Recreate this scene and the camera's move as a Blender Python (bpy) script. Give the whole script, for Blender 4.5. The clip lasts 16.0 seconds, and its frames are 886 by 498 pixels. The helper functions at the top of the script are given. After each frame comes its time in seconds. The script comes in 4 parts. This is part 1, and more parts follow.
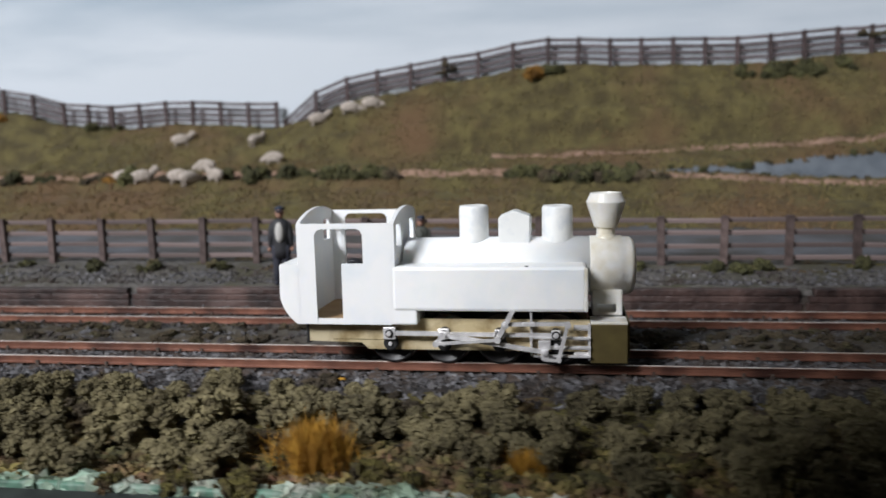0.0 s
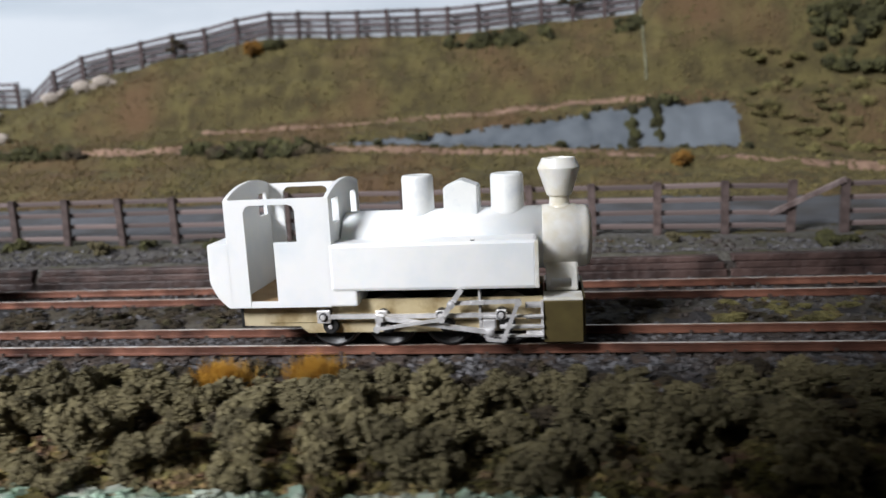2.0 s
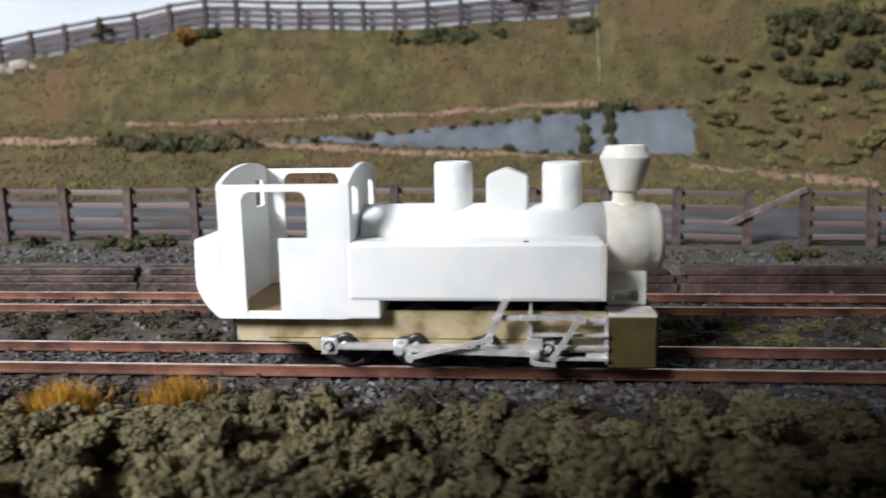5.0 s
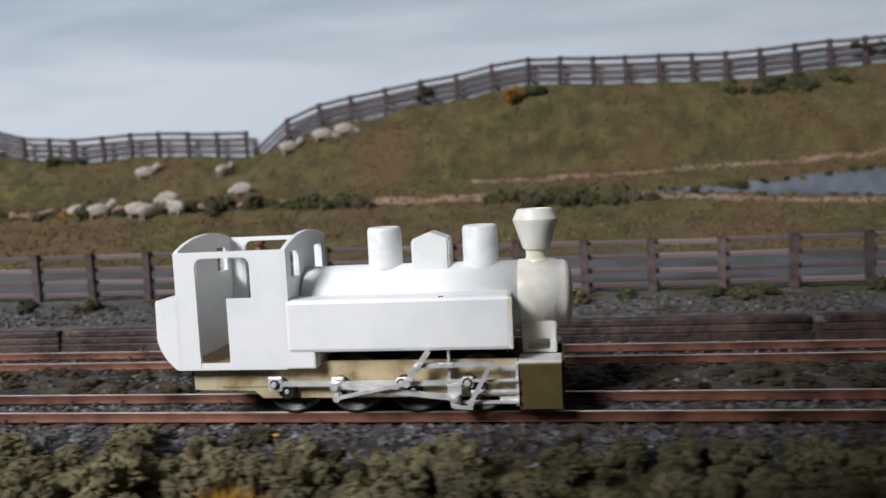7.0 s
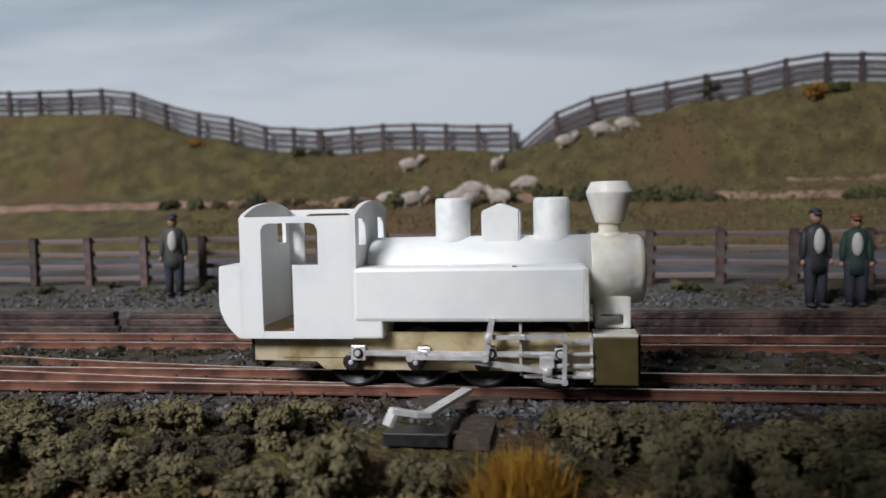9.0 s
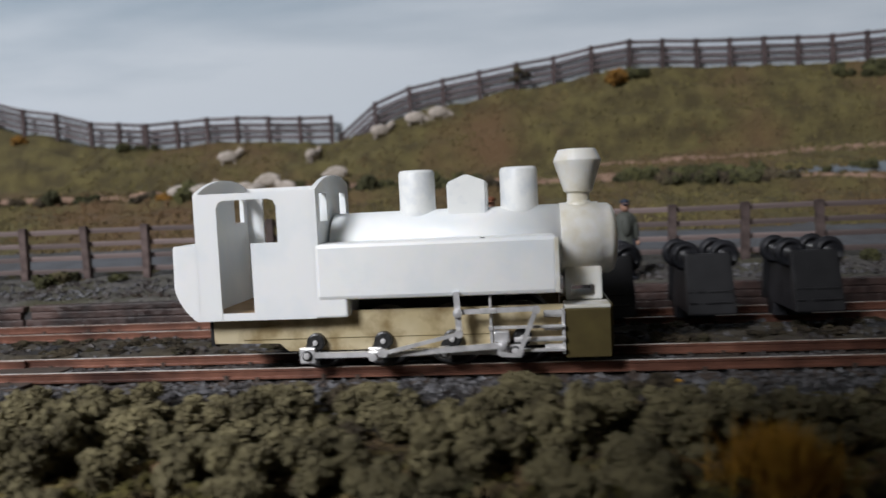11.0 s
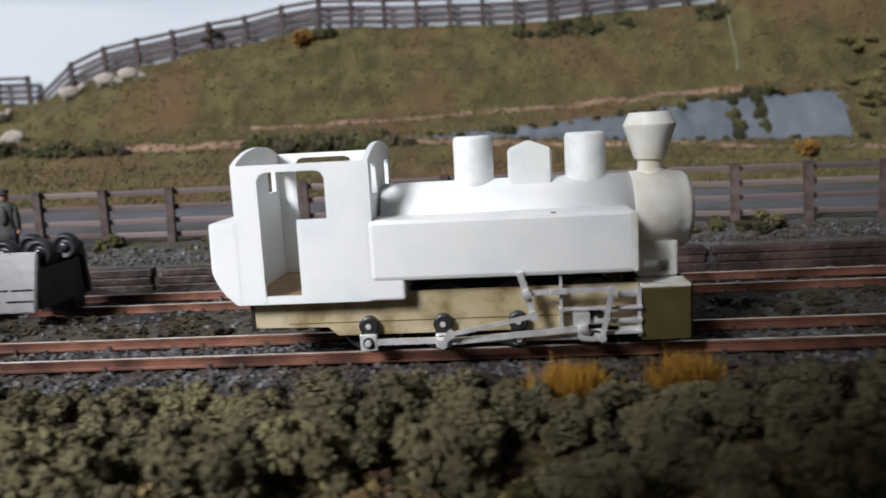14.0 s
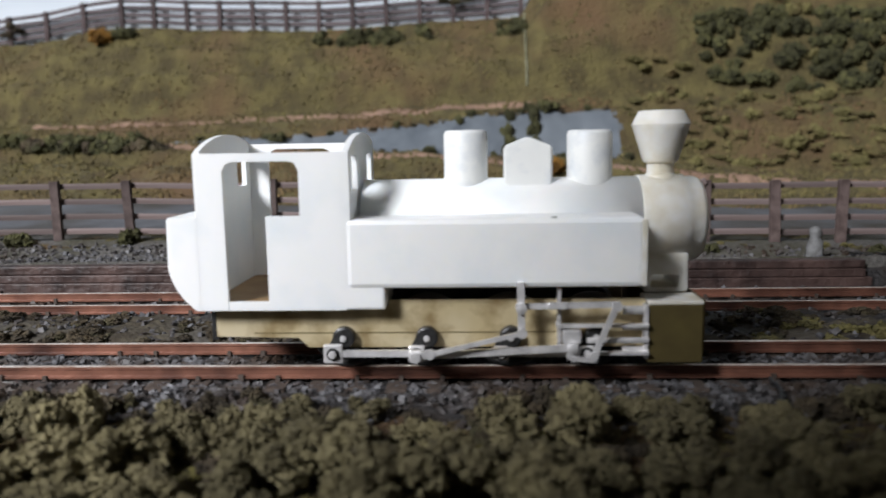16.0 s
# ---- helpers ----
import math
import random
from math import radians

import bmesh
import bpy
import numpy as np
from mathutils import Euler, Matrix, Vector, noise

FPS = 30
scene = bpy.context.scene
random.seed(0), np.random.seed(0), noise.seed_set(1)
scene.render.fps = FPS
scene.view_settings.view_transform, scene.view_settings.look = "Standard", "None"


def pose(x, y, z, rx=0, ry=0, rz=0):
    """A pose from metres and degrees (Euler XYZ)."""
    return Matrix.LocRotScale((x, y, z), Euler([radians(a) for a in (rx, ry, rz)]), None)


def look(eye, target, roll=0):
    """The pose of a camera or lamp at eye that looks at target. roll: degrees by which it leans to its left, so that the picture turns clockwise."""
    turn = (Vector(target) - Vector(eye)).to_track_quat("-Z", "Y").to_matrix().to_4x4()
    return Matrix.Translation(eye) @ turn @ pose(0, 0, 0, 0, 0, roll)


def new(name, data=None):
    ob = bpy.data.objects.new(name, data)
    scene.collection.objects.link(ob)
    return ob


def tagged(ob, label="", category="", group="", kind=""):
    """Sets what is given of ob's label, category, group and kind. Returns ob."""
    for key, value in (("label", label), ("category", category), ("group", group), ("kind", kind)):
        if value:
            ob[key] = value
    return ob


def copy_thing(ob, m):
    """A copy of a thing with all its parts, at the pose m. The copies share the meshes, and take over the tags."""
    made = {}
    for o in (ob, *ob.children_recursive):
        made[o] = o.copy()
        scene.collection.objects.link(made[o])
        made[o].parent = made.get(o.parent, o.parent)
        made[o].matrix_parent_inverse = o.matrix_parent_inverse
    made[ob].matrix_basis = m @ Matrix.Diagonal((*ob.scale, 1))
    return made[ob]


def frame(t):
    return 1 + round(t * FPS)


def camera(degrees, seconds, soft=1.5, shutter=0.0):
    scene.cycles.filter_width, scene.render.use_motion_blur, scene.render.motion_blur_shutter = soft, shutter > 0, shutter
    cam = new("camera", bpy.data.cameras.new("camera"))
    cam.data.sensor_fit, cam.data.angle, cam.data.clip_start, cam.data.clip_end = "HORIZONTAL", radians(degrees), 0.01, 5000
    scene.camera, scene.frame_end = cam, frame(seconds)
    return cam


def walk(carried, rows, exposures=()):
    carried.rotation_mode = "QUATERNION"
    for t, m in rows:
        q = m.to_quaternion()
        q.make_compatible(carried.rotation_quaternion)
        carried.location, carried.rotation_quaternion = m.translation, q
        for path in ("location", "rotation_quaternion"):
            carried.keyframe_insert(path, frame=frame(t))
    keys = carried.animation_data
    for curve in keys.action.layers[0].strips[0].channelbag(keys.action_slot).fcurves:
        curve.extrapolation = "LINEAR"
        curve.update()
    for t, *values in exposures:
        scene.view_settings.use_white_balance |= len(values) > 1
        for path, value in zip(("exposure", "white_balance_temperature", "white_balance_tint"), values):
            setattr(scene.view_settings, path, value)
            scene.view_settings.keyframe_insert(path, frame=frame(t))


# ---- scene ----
cam = camera(59.7, 16.0, soft=1.5, shutter=0.28)
MM = 0.001
cam.data.dof.use_dof, cam.data.dof.focus_distance, cam.data.dof.aperture_fstop = True, 0.185, 21.0
# seconds, eye x y z in millimetres, yaw, pitch, roll in degrees, travel of the locomotive in millimetres
ROWS = [
    (0, -5.88, -216.34, 59.11, 9.03, -7.33, -1.47, 0.00),
    (0.5, 42.83, -216.77, 59.64, 9.52, -8.00, -2.11, 42.09),
    (1, 88.88, -214.31, 62.12, 9.46, -8.38, -2.55, 87.09),
    (1.5, 144.46, -203.75, 62.27, 9.41, -9.50, -2.85, 138.11),
    (2, 194.78, -198.77, 58.89, 8.33, -9.98, -2.97, 190.99),
    (2.5, 234.57, -184.70, 58.20, 6.79, -9.61, -2.17, 243.84),
    (3, 256.47, -170.95, 55.67, 4.56, -9.85, -1.76, 273.12),
    (3.5, 261.34, -172.93, 55.80, 4.03, -10.09, -1.51, 272.89),
    (4, 248.06, -178.14, 53.46, 5.64, -10.11, -1.36, 272.59),
    (4.5, 222.50, -172.58, 53.40, 5.51, -9.51, -0.91, 270.49),
    (4.7, 216.47, -166.27, 51.87, 4.99, -9.57, -0.79, 254.98),
    (6.8, 20.91, -182.85, 54.07, 8.49, -5.18, -3.10, 10.91),
    (7, -1.03, -183.40, 53.19, 8.47, -4.84, -2.75, -11.37),
    (7.5, -60.57, -187.42, 49.59, 8.24, -3.95, -2.33, -68.62),
    (8, -105.00, -188.21, 46.61, 10.44, -3.20, -1.91, -108.71),
    (8.2, -127.86, -186.60, 43.83, 10.33, -3.13, -1.67, -131.81),
    (9.25, -206.0, -182.0, 41.5, 8.2, -3.2, -1.3, -199.0),
    (10.3, -169.47, -177.33, 41.26, 5.95, -3.19, -1.47, -153.86),
    (10.5, -150.22, -176.08, 39.88, 6.31, -3.17, -2.11, -136.99),
    (11, -95.24, -176.81, 37.39, 6.24, -3.96, -2.71, -88.72),
    (11.5, -53.16, -181.32, 41.78, 5.05, -4.40, -3.49, -55.69),
    (12, -22.77, -180.10, 46.16, 5.15, -5.20, -3.68, -23.22),
    (12.5, 5.82, -172.27, 46.88, 4.75, -6.05, -2.99, 14.29),
    (13, 34.87, -170.43, 41.05, 3.55, -7.08, -2.80, 50.44),
    (13.5, 66.02, -169.84, 43.13, 4.03, -7.70, -2.96, 88.01),
    (14, 103.06, -163.67, 44.51, 4.28, -8.60, -3.04, 129.39),
    (14.5, 145.08, -160.44, 43.02, 4.16, -8.88, -2.50, 174.67),
    (15, 193.93, -155.70, 41.87, 3.44, -8.70, -1.99, 217.47),
    (15.5, 209.94, -144.95, 41.02, 2.21, -8.65, -1.85, 248.28),
    (16, 230.92, -147.83, 41.95, 2.98, -8.16, -1.02, 259.05),
]


def eye_pose(x, y, z, yaw, pitch, roll):
    a, b = radians(yaw), radians(pitch)
    ahead = Vector((-math.sin(a) * math.cos(b), math.cos(a) * math.cos(b), math.sin(b)))
    eye = Vector((x, y, z)) * MM
    return look(eye, eye + ahead, roll)


EXPOSURES = [(0, -0.15), (1.5, 0.05), (3.5, 0.25), (4.7, 0.36), (6.8, -0.2), (8, -0.52), (11, -0.48), (12.5, -0.22), (14.5, 0.08), (16, 0.2)]
walk(cam, [(r[0], eye_pose(*r[1:7])) for r in ROWS], EXPOSURES)

# ---- world and light ----
world = bpy.data.worlds.new("world")
scene.world = world
world.use_nodes = True
sky = world.node_tree.nodes.new("ShaderNodeTexSky")
sky.sky_type, sky.sun_disc = "NISHITA", False
sky.sun_elevation, sky.sun_rotation = radians(35), radians(200)
world.node_tree.links.new(sky.outputs[0], world.node_tree.nodes["Background"].inputs[0])
world.node_tree.nodes["Background"].inputs[1].default_value = 0.05


def window_light(name, x, y, z, target, w, h, power, color):
    lamp = bpy.data.lights.new(name, "AREA")
    lamp.shape, lamp.size, lamp.size_y, lamp.energy, lamp.color = "RECTANGLE", w, h, power, color
    ob = new(name, lamp)
    ob.matrix_world = look((x, y, z), target)
    return ob


WINDOW = window_light("window_daylight", -1.36, -2.05, 1.72, (0.05, 0.0, 0.0), 0.85, 0.75, 139, (0.935, 0.945, 0.99))
scene.view_settings.exposure = 0.0


# ---- materials ----
def mat(name, col, rough=0.7, metal=0.0, col2=None, scale=400.0, col3=None, scale3=60.0, bump=0.0, bump_scale=900.0, rand=0.0, sss=0.0, spec=0.5, lift=0.001, island=False):
    """Two-tone noise at two scales with a fine bump, in object metres."""
    m = bpy.data.materials.new(name)
    m.use_nodes = True
    nt = m.node_tree
    b = nt.nodes["Principled BSDF"]
    b.inputs["Roughness"].default_value, b.inputs["Metallic"].default_value = rough, metal
    b.inputs["Specular IOR Level"].default_value = spec
    tc = nt.nodes.new("ShaderNodeTexCoord")
    geo = nt.nodes.new("ShaderNodeNewGeometry")

    def noise_fac(s, lo=0.35, hi=0.65, detail=4):
        n = nt.nodes.new("ShaderNodeTexNoise")
        n.inputs["Scale"].default_value, n.inputs["Detail"].default_value = s, detail
        nt.links.new(geo.outputs["Position"] if scale < 0 else tc.outputs["Object"], n.inputs["Vector"])
        r = nt.nodes.new("ShaderNodeMapRange")
        r.inputs["From Min"].default_value, r.inputs["From Max"].default_value = lo, hi
        nt.links.new(n.outputs["Fac"], r.inputs["Value"])
        return r.outputs["Result"]

    def mix(a, c, fac):
        x = nt.nodes.new("ShaderNodeMix")
        x.data_type = "RGBA"
        for sock, v in ((x.inputs[6], a), (x.inputs[7], c)):
            if isinstance(v, tuple):
                sock.default_value = (*v, 1)
            else:
                nt.links.new(v, sock)
        nt.links.new(fac, x.inputs[0])
        return x.outputs[2]

    c = col
    if col2:
        c = mix(c, col2, noise_fac(abs(scale)))
    if col3:
        c = mix(c, col3, noise_fac(scale3, 0.45, 0.68))
    if rand:
        o = nt.nodes.new("ShaderNodeObjectInfo")
        h = nt.nodes.new("ShaderNodeHueSaturation")
        r = nt.nodes.new("ShaderNodeMapRange")
        r.inputs["To Min"].default_value, r.inputs["To Max"].default_value = 1 - rand, 1 + rand
        nt.links.new(geo.outputs["Random Per Island"] if island else o.outputs["Random"], r.inputs["Value"])
        nt.links.new(r.outputs["Result"], h.inputs["Value"])
        if isinstance(c, tuple):
            h.inputs["Color"].default_value = (*c, 1)
        else:
            nt.links.new(c, h.inputs["Color"])
        c = h.outputs["Color"]
    if isinstance(c, tuple):
        b.inputs["Base Color"].default_value = (*c, 1)
    else:
        nt.links.new(c, b.inputs["Base Color"])
    if bump:
        n = nt.nodes.new("ShaderNodeTexNoise")
        n.inputs["Scale"].default_value, n.inputs["Detail"].default_value = bump_scale, 5
        nt.links.new(tc.outputs["Object"], n.inputs["Vector"])
        bp = nt.nodes.new("ShaderNodeBump")
        bp.inputs["Strength"].default_value, bp.inputs["Distance"].default_value = bump, lift
        nt.links.new(n.outputs["Fac"], bp.inputs["Height"])
        nt.links.new(bp.outputs["Normal"], b.inputs["Normal"])
    if sss:
        b.inputs["Subsurface Weight"].default_value = sss
        b.inputs["Subsurface Radius"].default_value = (0.002, 0.0018, 0.0015)
        b.inputs["Subsurface Scale"].default_value = 1.0
    return m


RESIN = mat("white_resin", (0.91, 0.92, 0.90), 0.4, col2=(0.92, 0.92, 0.91), scale=150, col3=(0.81, 0.85, 0.865), scale3=70, bump=0.04, bump_scale=700, sss=0.2)
RESIN_CLEAR = mat("cured_resin", (0.84, 0.82, 0.75), 0.3, col2=(0.87, 0.86, 0.82), scale=200, col3=(0.72, 0.67, 0.54), scale3=160, bump=0.12, bump_scale=500, sss=0.3)
BRASS = mat("tarnished_brass", (0.64, 0.53, 0.31), 0.4, 0.35, col2=(0.74, 0.64, 0.43), scale=120, col3=(0.36, 0.265, 0.13), scale3=170, bump=0.05, bump_scale=700)
CAB_BRASS = mat("cab_floor_brass", (0.44, 0.29, 0.14), 0.5, 0.3, col2=(0.36, 0.22, 0.10), scale=150)
BRASS_DARK = mat("dull_brass", (0.17, 0.135, 0.05), 0.5, 0.5, col2=(0.13, 0.10, 0.04), scale=160, bump=0.03)
STEEL = mat("nickel_silver", (0.95, 0.94, 0.94), 0.27, 0.42, col2=(0.66, 0.65, 0.65), scale=300, bump=0.1, bump_scale=1500)
BLACK = mat("black_plastic", (0.012, 0.012, 0.013), 0.4, col2=(0.03, 0.03, 0.03), scale=600)
TYRE = mat("steel_tyre", (0.25, 0.24, 0.23), 0.3, 0.9)
RAIL_TOP = mat("worn_rail", (0.90, 0.84, 0.78), 0.42, 0.5, col2=(0.55, 0.42, 0.34), scale=180)
RUST = mat("rusty_rail_side", (0.18, 0.08, 0.055), 0.34, 0.2, col2=(0.28, 0.13, 0.088), scale=200, col3=(0.06, 0.028, 0.022), scale3=60, bump=0.2)
SLEEPER = mat("sleeper_wood", (0.06, 0.045, 0.037), 0.85, col2=(0.10, 0.075, 0.06), scale=500, bump=0.3)
BALLAST = mat("ballast", (0.045, 0.043, 0.044), 0.75, col2=(0.016, 0.014, 0.014), scale=700, col3=(0.038, 0.027, 0.019), scale3=90, bump=0.9, bump_scale=900)
STONE = mat("ballast_stone", (0.165, 0.165, 0.175), 0.55, col2=(0.022, 0.017, 0.015), scale=-420, col3=(0.045, 0.03, 0.02), scale3=45, bump=0.2)
SCRUB = mat("brown_scrub", (0.045, 0.034, 0.021), 0.95, col2=(0.09, 0.075, 0.05), scale=300, col3=(0.085, 0.08, 0.072), scale3=50, bump=1.0, bump_scale=700)
GRAVEL = mat("gravel", (0.14, 0.132, 0.122), 0.85, col2=(0.06, 0.056, 0.05), scale=600, col3=(0.062, 0.058, 0.034), scale3=60, bump=0.9, bump_scale=700)
ROAD = mat("grey_road", (0.115, 0.12, 0.132), 0.7, col2=(0.085, 0.088, 0.097), scale=80, col3=(0.05, 0.043, 0.034), scale3=25, bump=0.15)
GRASS = mat("flock_grass", (0.128, 0.106, 0.038), 0.95, col2=(0.064, 0.050, 0.020), scale=75, col3=(0.125, 0.075, 0.036), scale3=15, bump=0.9, bump_scale=420, lift=0.002)
FLOCK = mat("loose_flock", (0.145, 0.122, 0.044), 0.95, col2=(0.085, 0.067, 0.027), scale=60, col3=(0.13, 0.079, 0.038), scale3=14, rand=0.3, island=True)
GRASS_FRONT = mat("verge_grass", (0.125, 0.108, 0.026), 0.95, col2=(0.03, 0.02, 0.01), scale=380, col3=(0.11, 0.065, 0.03), scale3=40, bump=1.0, bump_scale=600, lift=0.003)
EARTH = mat("earth_path", (0.34, 0.22, 0.155), 0.9, col2=(0.20, 0.125, 0.085), scale=120, bump=0.6)
POND = mat("pond_water", (0.145, 0.165, 0.185), 0.4, col2=(0.10, 0.116, 0.135), scale=90, col3=(0.165, 0.187, 0.21), scale3=20, bump=0.08, bump_scale=160)
FENCE = mat("weathered_post", (0.125, 0.09, 0.082), 0.8, col2=(0.055, 0.036, 0.032), scale=260, bump=0.4, rand=0.3)
BOARD = mat("weathered_board", (0.25, 0.20, 0.19), 0.8, col2=(0.115, 0.082, 0.076), scale=200, bump=0.4, rand=0.35)
FENCE_GREY = mat("hill_fence_wood", (0.085, 0.062, 0.062), 0.85, col2=(0.045, 0.03, 0.03), scale=200, bump=0.3, rand=0.25)
BOARD_GREY = mat("hill_fence_board", (0.15, 0.13, 0.14), 0.85, col2=(0.085, 0.065, 0.065), scale=160, bump=0.3, rand=0.25)
TIMBER = mat("timber_baulk", (0.050, 0.030, 0.026), 0.5, col2=(0.018, 0.011, 0.010), scale=200, col3=(0.105, 0.065, 0.056), scale3=60, bump=0.9, bump_scale=350, rand=0.3)
FOAM = mat("foam_foliage", (0.195, 0.168, 0.086), 0.95, col2=(0.070, 0.057, 0.029), scale=260, col3=(0.22, 0.19, 0.10), scale3=110, bump=0.7, bump_scale=1300, rand=0.28)
GORSE = mat("gorse_foliage", (0.165, 0.145, 0.052), 0.95, col2=(0.10, 0.088, 0.031), scale=200, col3=(0.13, 0.09, 0.04), scale3=30, bump=0.5, bump_scale=700, rand=0.2)
FOAM_DARK = mat("dark_foliage", (0.078, 0.076, 0.027), 0.95, col2=(0.034, 0.034, 0.013), scale=260, bump=0.8, bump_scale=1000, rand=0.35)
FOAM_BROWN = mat("brown_foliage", (0.082, 0.062, 0.036), 0.95, col2=(0.030, 0.023, 0.014), scale=300, col3=(0.085, 0.078, 0.035), scale3=60, bump=1.0, bump_scale=1000, rand=0.35)
OCHRE = mat("ochre_tuft", (0.50, 0.27, 0.03), 0.9, col2=(0.33, 0.155, 0.016), scale=200, rand=0.1)
WOOL = mat("sheep_wool", (0.50, 0.44, 0.385), 0.95, col2=(0.33, 0.285, 0.24), scale=250, bump=0.8, bump_scale=500)
PEWTER = mat("cast_metal", (0.028, 0.028, 0.03), 0.34, 0.0, col2=(0.018, 0.018, 0.02), scale=200, bump=0.04, bump_scale=300, spec=0.9)
PAINT_BLACK = mat("black_enamel", (0.012, 0.013, 0.016), 0.42, col2=(0.03, 0.03, 0.035), scale=300, bump=0.1)
GREEN_EDGE = mat("mint_fascia", (0.16, 0.33, 0.24), 0.6, col2=(0.03, 0.06, 0.04), scale=170, col3=(0.30, 0.36, 0.30), scale3=210)
FASCIA = mat("dark_fascia", (0.02, 0.024, 0.024), 0.6, col2=(0.035, 0.045, 0.04), scale=120)
COAT = mat("dark_coat", (0.02, 0.021, 0.024), 0.6, col2=(0.035, 0.035, 0.04), scale=400)
COAT_GREEN = mat("green_coat", (0.02, 0.045, 0.036), 0.7)
JACKET = mat("grey_jacket", (0.06, 0.065, 0.055), 0.7)
TROUSERS = mat("trousers", (0.03, 0.032, 0.045), 0.8)
SKIN = mat("painted_skin", (0.36, 0.20, 0.14), 0.7)
SHIRT = mat("pale_shirt", (0.5, 0.49, 0.46), 0.8)
HAIR = mat("red_hair", (0.17, 0.06, 0.025), 0.8)
CAPBLUE = mat("navy_cap", (0.02, 0.028, 0.05), 0.7)
BLUE = mat("blue_sleeve", (0.02, 0.16, 0.55), 0.5)
LEVER = mat("white_metal_lever", (0.82, 0.82, 0.81), 0.35, 0.15, col2=(0.66, 0.66, 0.66), scale=500)
WALLPAINT = mat("room_wall", (0.13, 0.125, 0.12), 0.9, col2=(0.11, 0.105, 0.10), scale=6)
CARPET = mat("room_floor", (0.08, 0.07, 0.06), 0.95, col2=(0.06, 0.05, 0.045), scale=40)


def sky_paint():
    """Hand-painted sky: nearly white above the hills, blue-grey higher up, with broad brushed streaks."""
    m = mat("painted_sky", (0.50, 0.56, 0.62), 0.8, bump=0.1, bump_scale=60)
    nt = m.node_tree
    b = nt.nodes["Principled BSDF"]
    tc = nt.nodes.new("ShaderNodeTexCoord")
    mp = nt.nodes.new("ShaderNodeMapping")
    mp.inputs["Scale"].default_value = (2.6, 1, 16)
    n = nt.nodes.new("ShaderNodeTexNoise")
    n.inputs["Scale"].default_value, n.inputs["Detail"].default_value = 2.2, 7
    sep = nt.nodes.new("ShaderNodeSeparateXYZ")
    up = nt.nodes.new("ShaderNodeMapRange")
    up.inputs["From Min"].default_value, up.inputs["From Max"].default_value = 0.12, 0.30
    add = nt.nodes.new("ShaderNodeMath")
    add.operation = "MULTIPLY_ADD"
    add.inputs[1].default_value, add.inputs[2].default_value = 0.9, -0.45
    total = nt.nodes.new("ShaderNodeMath")
    r = nt.nodes.new("ShaderNodeValToRGB")
    r.color_ramp.elements[0].position, r.color_ramp.elements[0].color = 0.05, (0.61, 0.665, 0.715, 1)
    r.color_ramp.elements[1].position, r.color_ramp.elements[1].color = 0.75, (0.27, 0.36, 0.44, 1)
    for a, c in ((tc.outputs["Object"], mp.inputs["Vector"]), (mp.outputs[0], n.inputs["Vector"]), (tc.outputs["Object"], sep.inputs[0]), (sep.outputs["Z"], up.inputs["Value"]),
                 (n.outputs["Fac"], add.inputs[0]), (add.outputs[0], total.inputs[0]), (up.outputs["Result"], total.inputs[1]), (total.outputs[0], r.inputs[0]), (r.outputs[0], b.inputs["Base Color"])):
        nt.links.new(a, c)
    return m


FLOCK_FRONT = mat("verge_flock", (0.21, 0.175, 0.055), 0.95, col2=(0.15, 0.08, 0.05), scale=220, col3=(0.075, 0.07, 0.028), scale3=80, rand=0.55, island=True)
EDGE_CRUMB = mat("mint_rubble", (0.30, 0.42, 0.33), 0.8, col2=(0.12, 0.16, 0.10), scale=150, col3=(0.42, 0.42, 0.36), scale3=90, rand=0.5, island=True)
OCHRE_SHRUB = mat("ochre_foliage", (0.27, 0.135, 0.022), 0.95, col2=(0.14, 0.07, 0.014), scale=200, bump=0.5, bump_scale=800)
STATUE = mat("pale_stone", (0.22, 0.22, 0.22), 0.85, col2=(0.12, 0.12, 0.115), scale=400, bump=0.5)
SMUDGED = mat("smudged_resin", (0.86, 0.87, 0.84), 0.42, col2=(0.83, 0.84, 0.82), scale=200, col3=(0.70, 0.73, 0.75), scale3=300, bump=0.05, bump_scale=700)
JOINT = mat("pale_joint", (0.42, 0.42, 0.30), 0.8, col2=(0.25, 0.25, 0.15), scale=200)

SKY = sky_paint()


# ---- mesh helpers: everything is drawn in millimetres ----
def part(name, bm, material, parent=None, label="", smooth=False):
    bmesh.ops.scale(bm, vec=(MM, MM, MM), verts=bm.verts)
    me = bpy.data.meshes.new(name)
    bm.to_mesh(me)
    bm.free()
    for m in material if isinstance(material, (list, tuple)) else [material]:
        me.materials.append(m)
    if smooth:
        for p in me.polygons:
            p.use_smooth = True
    ob = new(name, me)
    if parent:
        ob.parent = parent
    return tagged(ob, label=label)


def thing(name, label, category, group="", kind="", at=(0, 0, 0)):
    ob = tagged(new(name), label, category, group, kind)
    ob.location = Vector(at) * MM
    return ob


